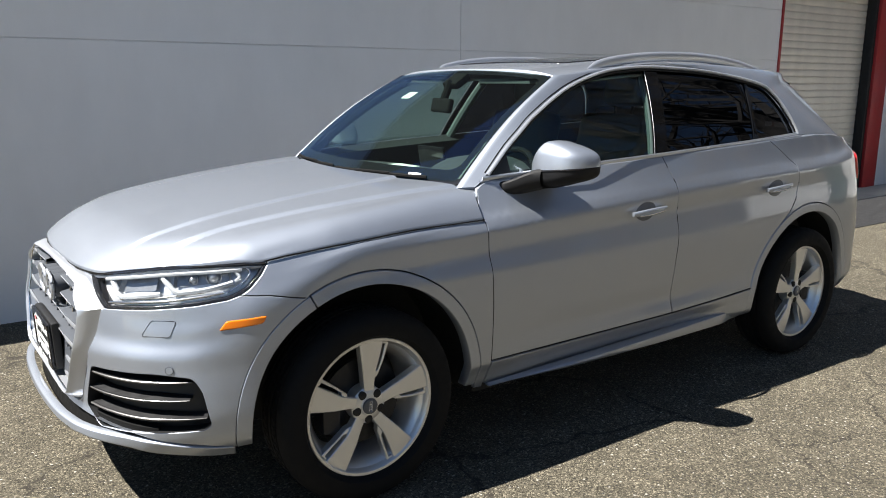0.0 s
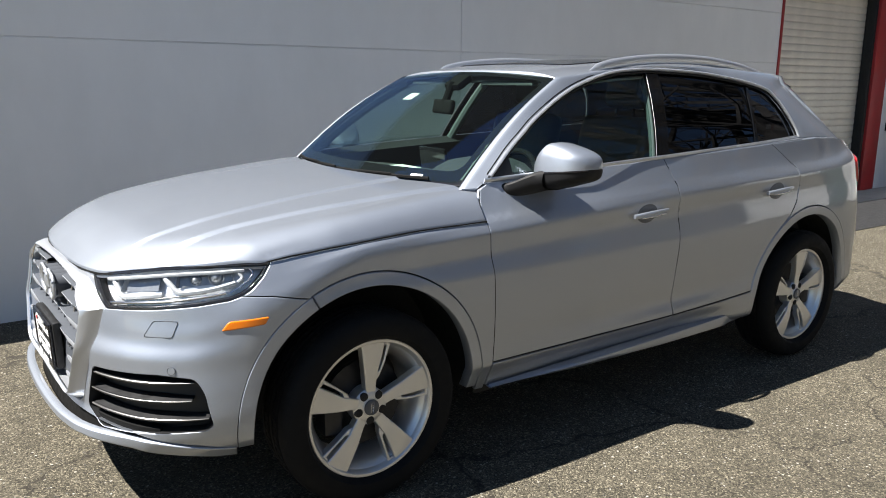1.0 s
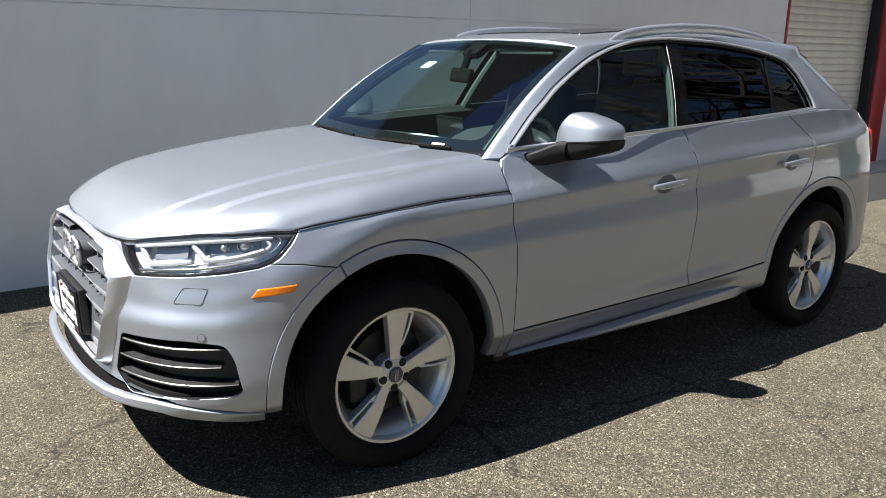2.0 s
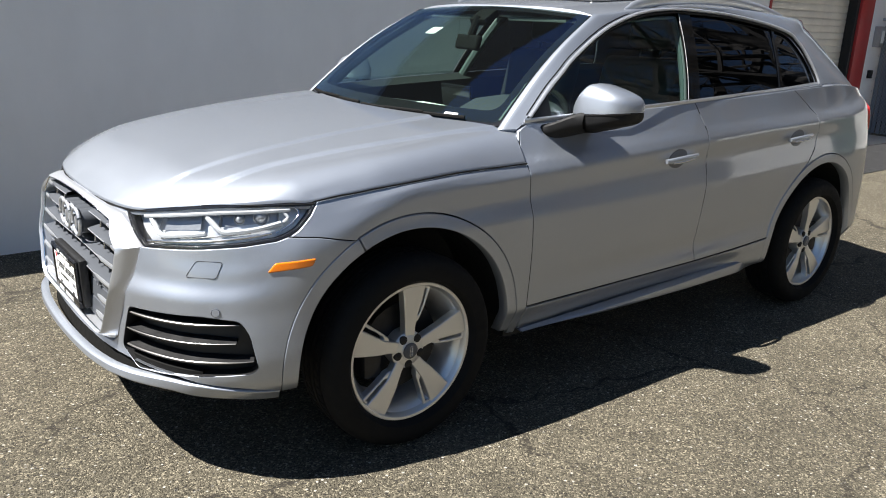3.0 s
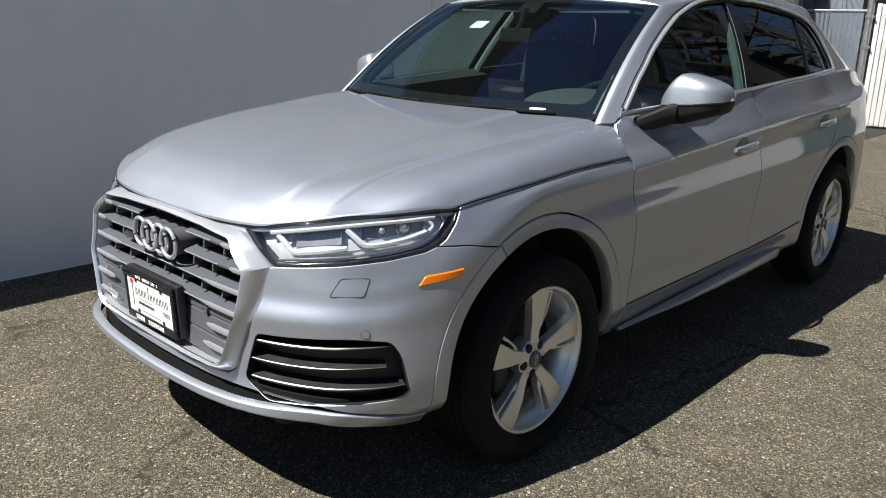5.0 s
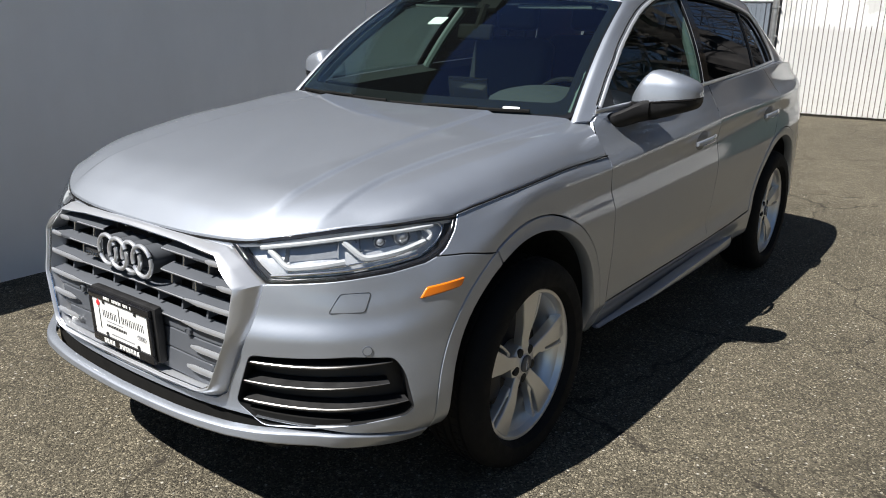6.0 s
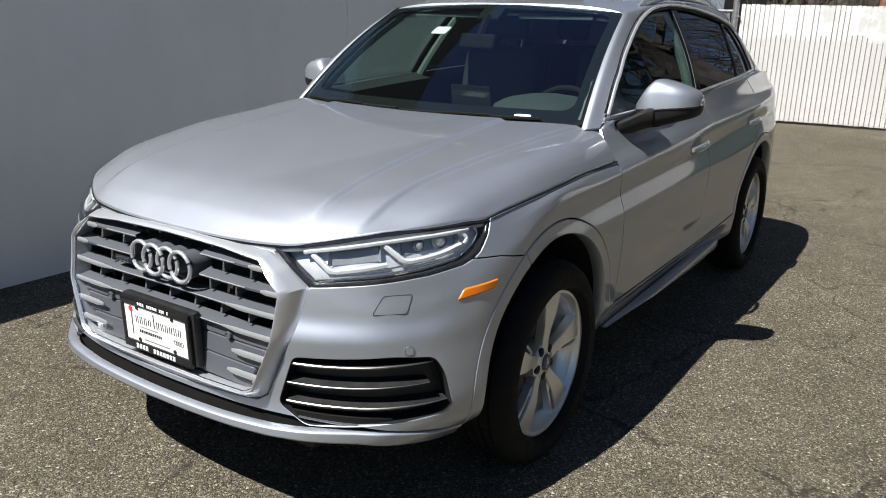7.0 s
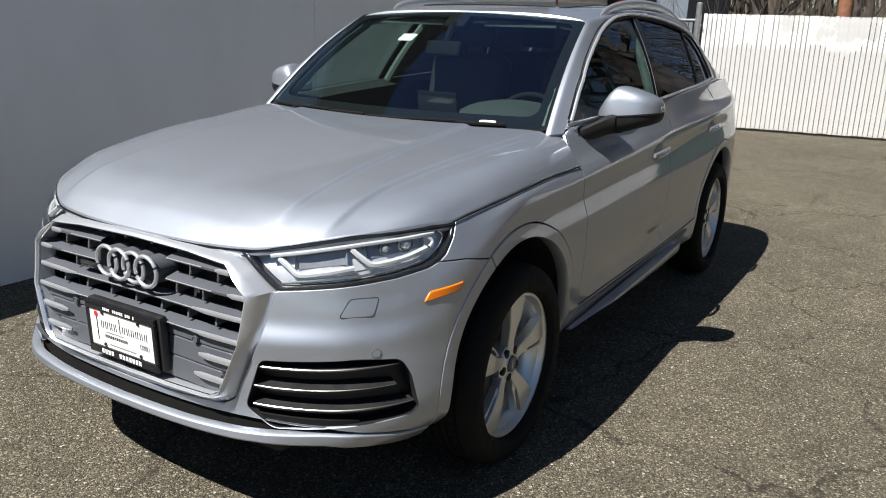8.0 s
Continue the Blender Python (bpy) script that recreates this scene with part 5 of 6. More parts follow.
def grille_ring():
    """The grille frame: a raised band between its outer and inner outline."""
    a = [np.array((uy(-y), z)) for y, z in GRILLE_OUT]
    b = [np.array((uy(-y), z)) for y, z in GRILLE_IN]

    def spread(p, ts):
        q = np.array(p)
        l = np.concatenate([[0], np.cumsum(np.hypot(*np.diff(q, axis=0).T))])
        return [np.array([np.interp(t, l, q[:, k]) for k in (0, 1)]) for t in ts]
    # match corners: top middle, shoulder, waist, lower corner, bottom middle
    ia, ib = (0, 2, 4, 6, 9), (0, 2, 3, 5, 8)
    rows_a, rows_b = [], []
    for j in range(4):
        pa, pb = a[ia[j]:ia[j + 1] + 1], b[ib[j]:ib[j + 1] + 1]
        la = float(np.sum(np.hypot(*np.diff(np.array(pa), axis=0).T)))
        lb = float(np.sum(np.hypot(*np.diff(np.array(pb), axis=0).T)))
        n = 14
        rows_a += spread(pa, np.linspace(0, la, n)[:-1 if j < 3 else None])
        rows_b += spread(pb, np.linspace(0, lb, n)[:-1 if j < 3 else None])
    rows_a += [np.array((-q[0], q[1])) for q in rows_a[::-1][1:-1]]
    rows_b += [np.array((-q[0], q[1])) for q in rows_b[::-1][1:-1]]
    loops = []
    for t, d in ((-0.01, 0.03), (0.0, 0.010), (0.05, 0.005), (0.14, 0.002), (0.45, -0.005), (0.75, -0.0115), (0.90, -0.0140), (0.97, -0.0115), (1.0, 0.002), (1.0, 0.05)):
        row = [calm(*(p + (q - p) * t), d * (1.0 if t < 0 or d > 0.03 else 1 - 0.7 * float(smooth01((p[1] - 0.84) / 0.03))) - 0.003 * min(1.0, max(0.0, 4 * t)))[0] for p, q in zip(rows_a, rows_b)]
        loops.append([(p[0] + flatter(p[1]) * float(smooth01(t * 1.15)), p[1], p[2]) for p in row])
    return loft(loops, closed=True)


def build_rings(grille):
    """Four interlocked bright rings on a dark carrier."""
    for k in range(4):
        y = -0.094 + k * 0.0627
        c = Vector(front(y, 0.785, -0.022))
        n = 40
        pts = [c + Vector((0.004 * (k % 2), 0.047 * math.cos(2 * math.pi * i / n), 0.047 * math.sin(2 * math.pi * i / n))) for i in range(n)]
        part("emblem_ring", tube(pts, 0.0068, 10, closed=True), SATIN, grille, "bright emblem ring")
        v, f = turned([(0.044, 0.012), (0.044, 0.085)], 28, "x")
        part("ring_sleeve", ([Vector(q) + c for q in v], f), GREYPLASTIC, grille)


def build_plate(grille):
    """A dealer's card in a black plate frame; its writing is drawn as bars."""
    tilt = pose(-0.914, 0.006, 0.568, 0, -2, 0)
    carrier = part("plate_carrier", box_bm(0.006, 0.034, -0.176, 0.168, -0.086, 0.092, 0.008), BLACK, grille, "black plate carrier", at=tilt)
    fr = thing("plate_frame", "black number-plate frame with a white printed dealer card", "plate frame", at=pose(0, 0.014, 0) @ tilt)
    plate = bmesh.new()
    for y0, y1, z0, z1 in ((-0.163, 0.163, 0.062, 0.086), (-0.163, 0.163, -0.088, -0.060), (-0.163, -0.150, -0.060, 0.062), (0.150, 0.163, -0.060, 0.062)):
        box_bm(-0.008, 0.006, y0, y1, z0, z1, 0.003, bm=plate)
    part("frame", plate, GLOSSBLACK, fr)
    part("card", box_bm(-0.003, 0.003, -0.151, 0.151, -0.061, 0.063), WHITEPAPER, fr, "white card")

    def bar(y0, y1, z0, z1, mtl=INK, x=-0.0042, lean=0):
        part("print_bar", box_bm(x, -0.003 if x > -0.006 else -0.008, -y1, -y0, z0, z1), mtl, fr)
    # large name line, small lines, two colour spots
    for k in range(11):
        if k != 4:
            bar(-0.096 + k * 0.0205, -0.0935 + k * 0.0205, 0.004, 0.028)
            bar(-0.087 + k * 0.0205, -0.0845 + k * 0.0205, 0.004, 0.028)
    bar(-0.008, -0.0045, 0.002, 0.050)
    bar(-0.118, -0.1145, -0.040, 0.036)
    bar(-0.078, 0.010, -0.008, -0.0055, GREYPRINT)
    for k in range(12):
        bar(-0.082 + k * 0.0092, -0.0765 + k * 0.0092, -0.026, -0.017)
    bar(-0.062, 0.062, -0.049, -0.0455, GREYPRINT)
    for i in range(4):
        c = 0.092 + i * 0.010
        part("print_ring", tube([(-0.0045, -(c + 0.007 * math.cos(a)), -0.018 + 0.007 * math.sin(a)) for a in np.linspace(0, 2 * math.pi, 17)[:-1]], 0.0009, 4, closed=True), GREYPRINT, fr)
    v, f = turned([(0.0095, 0.001), (0.0095, -0.0035), (0.0005, -0.0035)], 18, "x")
    part("print_spot", ([(q[0] - 0.001, q[1] + 0.118, q[2] + 0.046) for q in v], f), REDPRINT, fr)
    for y0, y1 in ((-0.072, -0.032), (-0.025, 0.028), (0.035, 0.062), (0.070, 0.082)):
        for k in range(int((y1 - y0) / 0.0085)):
            bar(y0 + k * 0.0085, y0 + k * 0.0085 + 0.0055, 0.069, 0.078, WHITEPAPER, -0.0095)
    for y0, y1 in ((-0.100, -0.035), (-0.015, 0.100)):
        for k in range(int((y1 - y0) / 0.0155)):
            bar(y0 + k * 0.0155, y0 + k * 0.0155 + 0.0045, -0.082, -0.067, WHITEPAPER, -0.0095)
            bar(y0 + k * 0.0155 + 0.0065, y0 + k * 0.0155 + 0.0110, -0.082, -0.067, WHITEPAPER, -0.0095)
    for y, z in ((-0.085, 0.055), (0.085, 0.055), (-0.085, -0.052), (0.085, -0.052)):
        part("screw", ([(q[0] - 0.003, q[1] + y, q[2] + z) for q in turned([(0.0065, 0.002), (0.006, -0.003), (0.0004, -0.004)], 14, "x")[0]], turned([(0.0065, 0.002), (0.006, -0.003), (0.0004, -0.004)], 14, "x")[1]), BLACK, fr)


build_nose()


# hood, roof, glass
def build_hood():
    edge = [(-0.835, 0.0), (-0.833, -0.15), (-0.826, -0.28), (-0.806, -0.41), (-0.777, -0.489), (-0.722, -0.582), (-0.645, -0.672), (-0.538, -0.757), (-0.424, -0.816), (-0.356, -0.839)]
    lip_z = [0.888, 0.889, 0.8915, 0.897, 0.904, 0.922, 0.940, 0.948, 0.951, 0.950]
    side = [(x, -fender_top(x)) for x in (-0.25, -0.16, -0.07, 0.08, 0.23, 0.40, 0.543)]
    rear = [(0.541, -0.862), (0.540, -0.848), (0.546, -0.824), (0.560, -0.800), (0.585, -0.775), (0.560, -0.750), (0.520, -0.735), (0.492, -0.705), (0.472, -0.65), (0.427, -0.50), (0.393, -0.35), (0.367, -0.15)]
    half = [tuple(q) for q in spline(edge + side, 4)][1:] + rear
    o = [edge[0]] + half + [(0.360, 0.0)] + [(x, -y) for x, y in half[::-1]]

    across = [-q[1] for q in edge]
    lip_x, lip_height = mono(across, [q[0] for q in edge]), mono(across, lip_z)

    def lift(x, y, off=0.0):
        p = hood(x, y, off)
        w = np.clip(np.abs(p[:, 1]), 0, across[-1])
        fx = lip_x(w)
        lip = np.clip((fx + 0.20 - p[:, 0]) / 0.20, 0, 1)
        p[:, 2] += (lip_height(w) - hood(fx, w)[:, 2]) * lip ** 2
        return p
    lip_line = [(x, y, z) for (x, y), z in zip(edge, lip_z)]
    lip_line = lip_line[::-1] + [(x, -y, z) for x, y, z in lip_line[1:]]
    part("hood_seal", tube([(x + 0.004, y, z - 0.009) for x, y, z in lip_line], 0.005, 6), WIPERBLACK, car, "black rubber seal under the hood edge")
    part("hood", sheet(o, lift, step=0.011, gap=0.003, depth=0.025, edge=0.003), PAINT, car)
    # black tubes on the surface draw the shaded gap beside the hood
    rim_line = [tuple(q) for q in spline(edge + side, 4) if q[0] > -0.37]
    for k in (1, -1):
        q = lift(np.array([p[0] for p in rim_line]), np.array([p[1] for p in rim_line]))
        part("hood_gap_shade", tube([(p[0], (p[1] - 0.0015) * k, p[2] + 0.0008) for p in q], 0.0026, 6), WIPERBLACK, car, "black tube for the shade in the gap along the hood side")
    cowl = [(0.30, 0.0), (0.32, -0.35), (0.38, -0.62), (0.42, -0.75), (0.56, -0.74), (0.50, -0.5), (0.46, -0.25), (0.45, 0.0)]
    o2 = cowl + [(x, -y) for x, y in cowl[::-1][1:-1]]
    part("cowl", sheet(o2, lambda x, y, off: np.stack([np.atleast_1d(x), np.atleast_1d(y), 1.100 - 0.02 * np.abs(np.atleast_1d(y)) - off], 1), gap=0, depth=0.02), WIPERBLACK, car, "black windscreen cowl")
    for y0, y1 in ((-0.58, 0.03), (0.06, 0.66)):
        pts = []
        for i in range(13):
            y = y0 + (y1 - y0) * i / 12
            pts.append(tuple(screen(y / 0.735, 0.020 - 0.008 * i / 12, -0.006)[0]))
        w = part("wiper", tube(pts, 0.0065, 6, squash=(0.7, 1.2, (0, 0, 1))), WIPERBLACK, car, "black wiper at rest")
        part("wiper_arm", tube([(pts[11][0] - 0.01, pts[11][1], 1.105), (pts[8][0] - 0.012, pts[8][1], pts[8][2] + 0.006), (pts[4][0], pts[4][1], pts[4][2] + 0.006)], 0.006, 6), WIPERBLACK, w)


def build_glasshouse():
    o = rounded([(-0.985, 0.02), (0.985, 0.02), (0.985, 0.985), (-0.985, 0.985)], 0.05)
    g = part("windscreen", slab(o, screen, 0.06, 0.004), WINDSHIELD, car, "tinted windscreen")
    band = rounded([(-0.998, 0.0), (0.998, 0.0), (0.998, 0.997), (-0.998, 0.997)], 0.04)
    hole = rounded([(-0.93, 0.10), (0.93, 0.10), (0.925, 0.955), (-0.925, 0.955)], 0.08)
    part("screen_border", sheet(band, screen, step=0.06, holes=[hole], gap=0, depth=0.006, back=0.006, edge=0.003), GLOSSBLACK, g, "black printed border")
    sticker = rounded([(-0.342, 0.668), (-0.212, 0.668), (-0.212, 0.742), (-0.342, 0.742)], 0.01)
    part("sticker", sheet([(-a, b) for a, b in sticker], screen, step=0.03, gap=0, depth=0.002, back=0.014, edge=0.001), WHITEPAPER, g, "white paper sticker")
    tag = rounded([(-0.730, 0.034), (-0.640, 0.034), (-0.640, 0.050), (-0.730, 0.050)], 0.008)
    part("number_tag", sheet(tag, screen, step=0.03, gap=0, depth=0.002, back=-0.003, edge=0.001), WHITEPAPER, g, "white tag at the foot of the screen")
    # roof with a long dark glass panel
    edge = [(1.11, 0.0), (1.113, -0.25), (1.119, -0.42), (1.132, -0.622)]
    side = [(1.35, -0.626), (1.7, -0.622), (2.2, -0.612), (2.7, -0.58), (2.95, -0.55), (3.08, -0.515)]
    half = edge[1:] + side + [(3.33, -0.34)]
    ro = [edge[0]] + half + [(3.45, 0.0)] + [(x, -y) for x, y in half[::-1]]
    sun_o = rounded([(1.36, -0.43), (2.75, -0.43), (2.75, 0.43), (1.36, 0.43)], 0.06)
    r = part("roof", sheet(ro, roof, step=0.04, holes=[sun_o], gap=0.0, depth=0.03), PAINT, car)
    part("glass_roof", sheet(sun_o, roof, step=0.05, gap=0.003, depth=0.02, back=-0.004), GLOSSBLACK, r, "dark glass roof panel")
    part("headliner", sheet(ro, roof, step=0.06, gap=0.02, depth=0.01, back=0.05), HEADLINER, car)
    # side frame between side windows and roof or windscreen
    top_line = [(0.572, 1.124), (0.61, 1.150), (0.73, 1.256), (0.82, 1.322), (0.935, 1.396), (1.147, 1.499), (1.393, 1.569), (1.591, 1.594), (1.795, 1.599), (2.171, 1.581), (2.579, 1.522), (2.69, 1.458), (2.748, 1.372), (2.780, 1.300), (2.792, 1.250)]
    win = spline(top_line, 6)
    for s in (1, -1):
        sg = np.array((1, s, 1))
        gl = (lambda x, z, off=0.0, sg=sg: green(x, z, off) * sg)
        # outer line of the frame: windscreen edge, roof edge, then down the tail
        outer = []
        m = len(win)
        scr_n, roof_n = 33, 63
        roof_side = [(1.132, -0.622)] + side
        tail_edge = spline([(3.08, -0.515, 1.562), (3.13, -0.565, 1.50), (3.19, -0.62, 1.42), (3.26, -0.68, 1.33), (3.33, -0.73, 1.25), (3.36, -0.745, 1.22)], 8)
        for i in range(m):
            if i <= scr_n:
                p = screen(-1.0, -0.04 + 1.04 * i / scr_n)[0]
            elif i <= roof_n:
                x = 1.132 + (3.08 - 1.132) * ((i - scr_n) / (roof_n - scr_n)) ** 0.95
                p = roof(x, float(np.interp(x, [q[0] for q in roof_side], [q[1] for q in roof_side])))[0]
            else:
                p = tail_edge[min(len(tail_edge) - 1, int(round((i - roof_n) / (m - 1 - roof_n) * (len(tail_edge) - 1))))]
            outer.append(p)
        rows = []
        for i, (x, z) in enumerate(win):
            a, b = green(x, z)[0], outer[i]
            row = []
            back_edge = min(1.0, max(0.0, (i - scr_n + 8) / 16))
            for t in (0.0, 0.06, 0.2, 0.4, 0.6, 0.75, 0.85, 0.93, 1.0):
                p = a + (b - a) * t
                ridge = 0.013 * min(t / 0.82, 1.0) * (1 - max(0.0, (t - 0.75) / 0.25) ** 2)
                round_ = 0.009 + 0.010 * min(1.0, max(0.0, (i - scr_n) / 10))
                bulge = ridge * (1 - back_edge) + round_ * math.sin(math.pi * t) * back_edge
                nrm = np.array((-0.15, -0.75, 0.62)) if i > scr_n else np.array((-0.45, -0.72, 0.53))
                p = p + nrm * bulge
                if t == 0.0:
                    p = p + np.array((0, 0.018, -0.004))
                row.append(tuple(p * sg))
            rows.append(row)
        rows.insert(0, [tuple(np.array(q) + np.array((-0.004, 0.050 * s, -0.060))) for q in rows[0]])
        rows.append([tuple(np.array(q) + np.array((0.004, 0.030 * s, -0.070))) for q in rows[-1]])
        part("side_frame", loft(rows), PAINT, car)
        # glass panes and dark posts
        def pane(name, x0, x1, mtl, slant0=0.0, slant1=0.0, parent=car):
            lo = [(x, float(BELT_Z(x)) + 0.010) for x in np.linspace(x0, x1, 14)]
            tw = np.array(win)
            xt = np.linspace(x1 + slant1, x0 + slant0, 20)
            hi = [(x, float(np.interp(x, tw[:, 0], tw[:, 1])) - 0.006) for x in xt]
            hi = [q for q in hi if q[1] > float(BELT_Z(q[0])) + 0.02]
            return part(name, slab(lo + hi, gl, 0.04, 0.004, back=0.012), mtl, parent)
        belt_x = np.linspace(0.585, 2.80, 46)
        shelf = [[tuple(q) for q in body(np.array([ux(x) * s for x in belt_x]), np.array([float(BELT_Z(x)) - 0.008 for x in belt_x]), 0.002)],
                 [tuple(q) for q in body(np.array([ux(x) * s for x in belt_x]), np.array([float(BELT_Z(x)) - 0.001 for x in belt_x]), 0.003)],
                 [tuple(q) for q in gl(belt_x, np.array([float(BELT_Z(x)) + 0.004 for x in belt_x]), 0.012)]]
        part("belt_shelf", loft(shelf), PAINT, car)
        ledge = [[], []]
        for x in np.linspace(2.66, 3.40, 22):
            zt = float(np.interp(x, (2.473, 2.7, 2.95, 3.2, 3.38, 3.42), (1.2305, 1.238, 1.245, 1.235, 1.215, 1.19)))
            ledge[0].append(body1(ux(x) * s, zt - 0.004, 0.002))
            ledge[1].append((x, -s * float(np.interp(x, (2.66, 2.80, 3.36, 3.42), (0.800, 0.775, 0.700, 0.66))), zt + 0.010))
        part("quarter_ledge", loft(ledge), PAINT, car)
        pane("front_window", 0.63, 1.545, SIDEGLASS, 0.0, 0.145, doors[s][0])
        pane("rear_window", 1.655, 2.362, DARKGLASS, 0.14, 0.10, doors[s][1])
        pane("quarter_window", 2.392, 2.785, DARKGLASS, 0.10, 0.0)
        def post(name, x0, x1, lean, mtl, back, parent):
            o_ = []
            for e, x in ((0, x0), (1, x1)):
                pts = [(x + lean * t, float(BELT_Z(x)) + 0.008 + (float(np.interp(x + lean, np.array(win)[:, 0], np.array(win)[:, 1])) - float(BELT_Z(x)) - 0.012) * t) for t in np.linspace(0, 1, 8)]
                o_ += pts if e == 0 else pts[::-1]
            return part(name, slab(o_, gl, 0.03, 0.012, back=back), mtl, parent)
        post("b_pillar", 1.566, 1.656, 0.143, POSTBLACK, 0.004, car)
        edge_x = 1.562
        line = [(edge_x + 0.143 * t, float(BELT_Z(edge_x)) + 0.008 + (float(np.interp(edge_x + 0.143, np.array(win)[:, 0], np.array(win)[:, 1])) - float(BELT_Z(edge_x)) - 0.012) * t) for t in np.linspace(0, 1, 8)]
        part("pillar_edge", tube([tuple(q) for q in gl(np.array([p[0] for p in line]), np.array([p[1] for p in line]), 0.0)], 0.0014, 6), GREYPLASTIC, car, "thin grey pillar edge")
        post("window_divider", 2.364, 2.390, 0.10, POSTBLACK, 0.005, car)
        # bright strip round the side windows
        belt_line = [(x, float(BELT_Z(x)) + 0.004) for x in np.linspace(0.600, 2.80, 42)]
        part("window_trim", tube([tuple(q * sg) for q in gl(np.array([p[0] for p in belt_line]), np.array([p[1] for p in belt_line]), -0.004) * sg], 0.0065, 7, squash=(0.6, 1.3, (0, 0, 1))), SATIN, car, "bright window strip")
        upper = [(x, z) for x, z in win if x > 1.0 or z > float(BELT_Z(x)) + 0.003]
        part("window_trim", tube([tuple(q) for q in gl(np.array([p[0] for p in upper]), np.array([p[1] for p in upper]), -0.009)], 0.0078, 7), SATIN, car, "bright window strip")
        # the frame's shaded gap is a black tube, not an opening
        part("door_gap_shade", tube([tuple(q) for q in gl(np.array([p[0] - 0.0085 for p in upper]), np.array([p[1] + 0.0105 for p in upper]), -0.004)], 0.0030, 6), WIPERBLACK, car, "black tube for the shade in the gap round the door frame")
        part("window_seal", tube([tuple(q) for q in gl(np.array([p[0] + 0.004 for p in upper]), np.array([p[1] - 0.010 for p in upper]), 0.002)], 0.0065, 6), MATTBLACK, car)
        # roof rail
        rail = [(1.36, -0.602, 1.585), (1.42, -0.606, 1.605), (1.52, -0.608, 1.626), (1.70, -0.608, 1.646), (1.92, -0.606, 1.656), (2.2, -0.602, 1.653), (2.5, -0.590, 1.627), (2.72, -0.578, 1.588), (2.84, -0.566, 1.560)]
        part("roof_rail", tube([tuple(np.array(q) * sg) for q in spline(rail, 6)], [0.0115 * min(1.0, 0.35 + 0.12 * min(j, 48 - j)) for j in range(49)], 10, squash=(0.85, 2.1, (0, 0, 1))), SATIN, car, "satin silver roof rail")
        part("rail_gap", tube([tuple(np.array((x, -0.598, z)) * sg) for x, z in ((1.40, 1.572), (1.6, 1.592), (2.0, 1.600), (2.5, 1.576), (2.74, 1.552))], 0.008, 6), BLACK, car)
    # tail
    tail = [(ux(3.44), 1.20), (ux(3.50), 1.155), (ux(3.50), 1.02), (ux(3.455), 0.84), (ux(3.49), 0.70), (ux(3.45), 0.58)]
    o = [(ARC[-1] - 0.001, 1.25)] + tail + [(ARC[-1] - 0.001, 0.56)]
    for s in (1, -1):
        part("tailgate", sheet(o if s > 0 else mirror(o), body, step=0.04, gap=0.002), PAINT, car)
        tl = rounded([(ux(3.47), 1.10), (ux(3.55), 1.12), (ARC[-1] - 0.35, 1.12), (ARC[-1] - 0.38, 0.98), (ux(3.54), 0.95), (ux(3.475), 1.02)], 0.02)
        part("tail_lamp", sheet(tl if s > 0 else mirror(tl), body, step=0.03, gap=0, back=-0.012, depth=0.03, edge=0.006), REDLENS, car, "red tail lamp")
        rb = left(arch(WHEEL_X[1], R_OUT + 0.003, -8, 36, 8))
        bo = rb + [(ux(3.44), 0.575), (ARC[-1] - 0.001, 0.555), (ARC[-1] - 0.001, 0.31), (ux(3.5), 0.31), (ux(3.36), 0.30)]
        part("rear_bumper", sheet(bo if s > 0 else mirror(bo), body, step=0.035, gap=0.001, depth=0.03), PAINT, car)
    rows = [[tuple(np.array((3.10 + 0.26 * (1 - a * a), 0.50 * a, 1.545 - 0.02 * a * a)) + np.array((0.20 * t, 0, -0.27 * t)) + np.array((0, 0.22 * a * t, 0))) for a in np.linspace(-1, 1, 13)] for t in np.linspace(0, 1, 6)]
    part("rear_screen", loft(rows), DARKGLASS, car)
    sp = [[(3.02 + 0.26 * (1 - a * a) + d, 0.50 * a, 1.558 - 0.012 * a * a + h) for a in np.linspace(-1, 1, 13)] for d, h in ((0.0, 0.008), (0.10, 0.0), (0.19, -0.022), (0.18, -0.035), (0.05, -0.03))]
    part("spoiler", loft(sp), PAINT, car)


build_hood()
build_glasshouse()


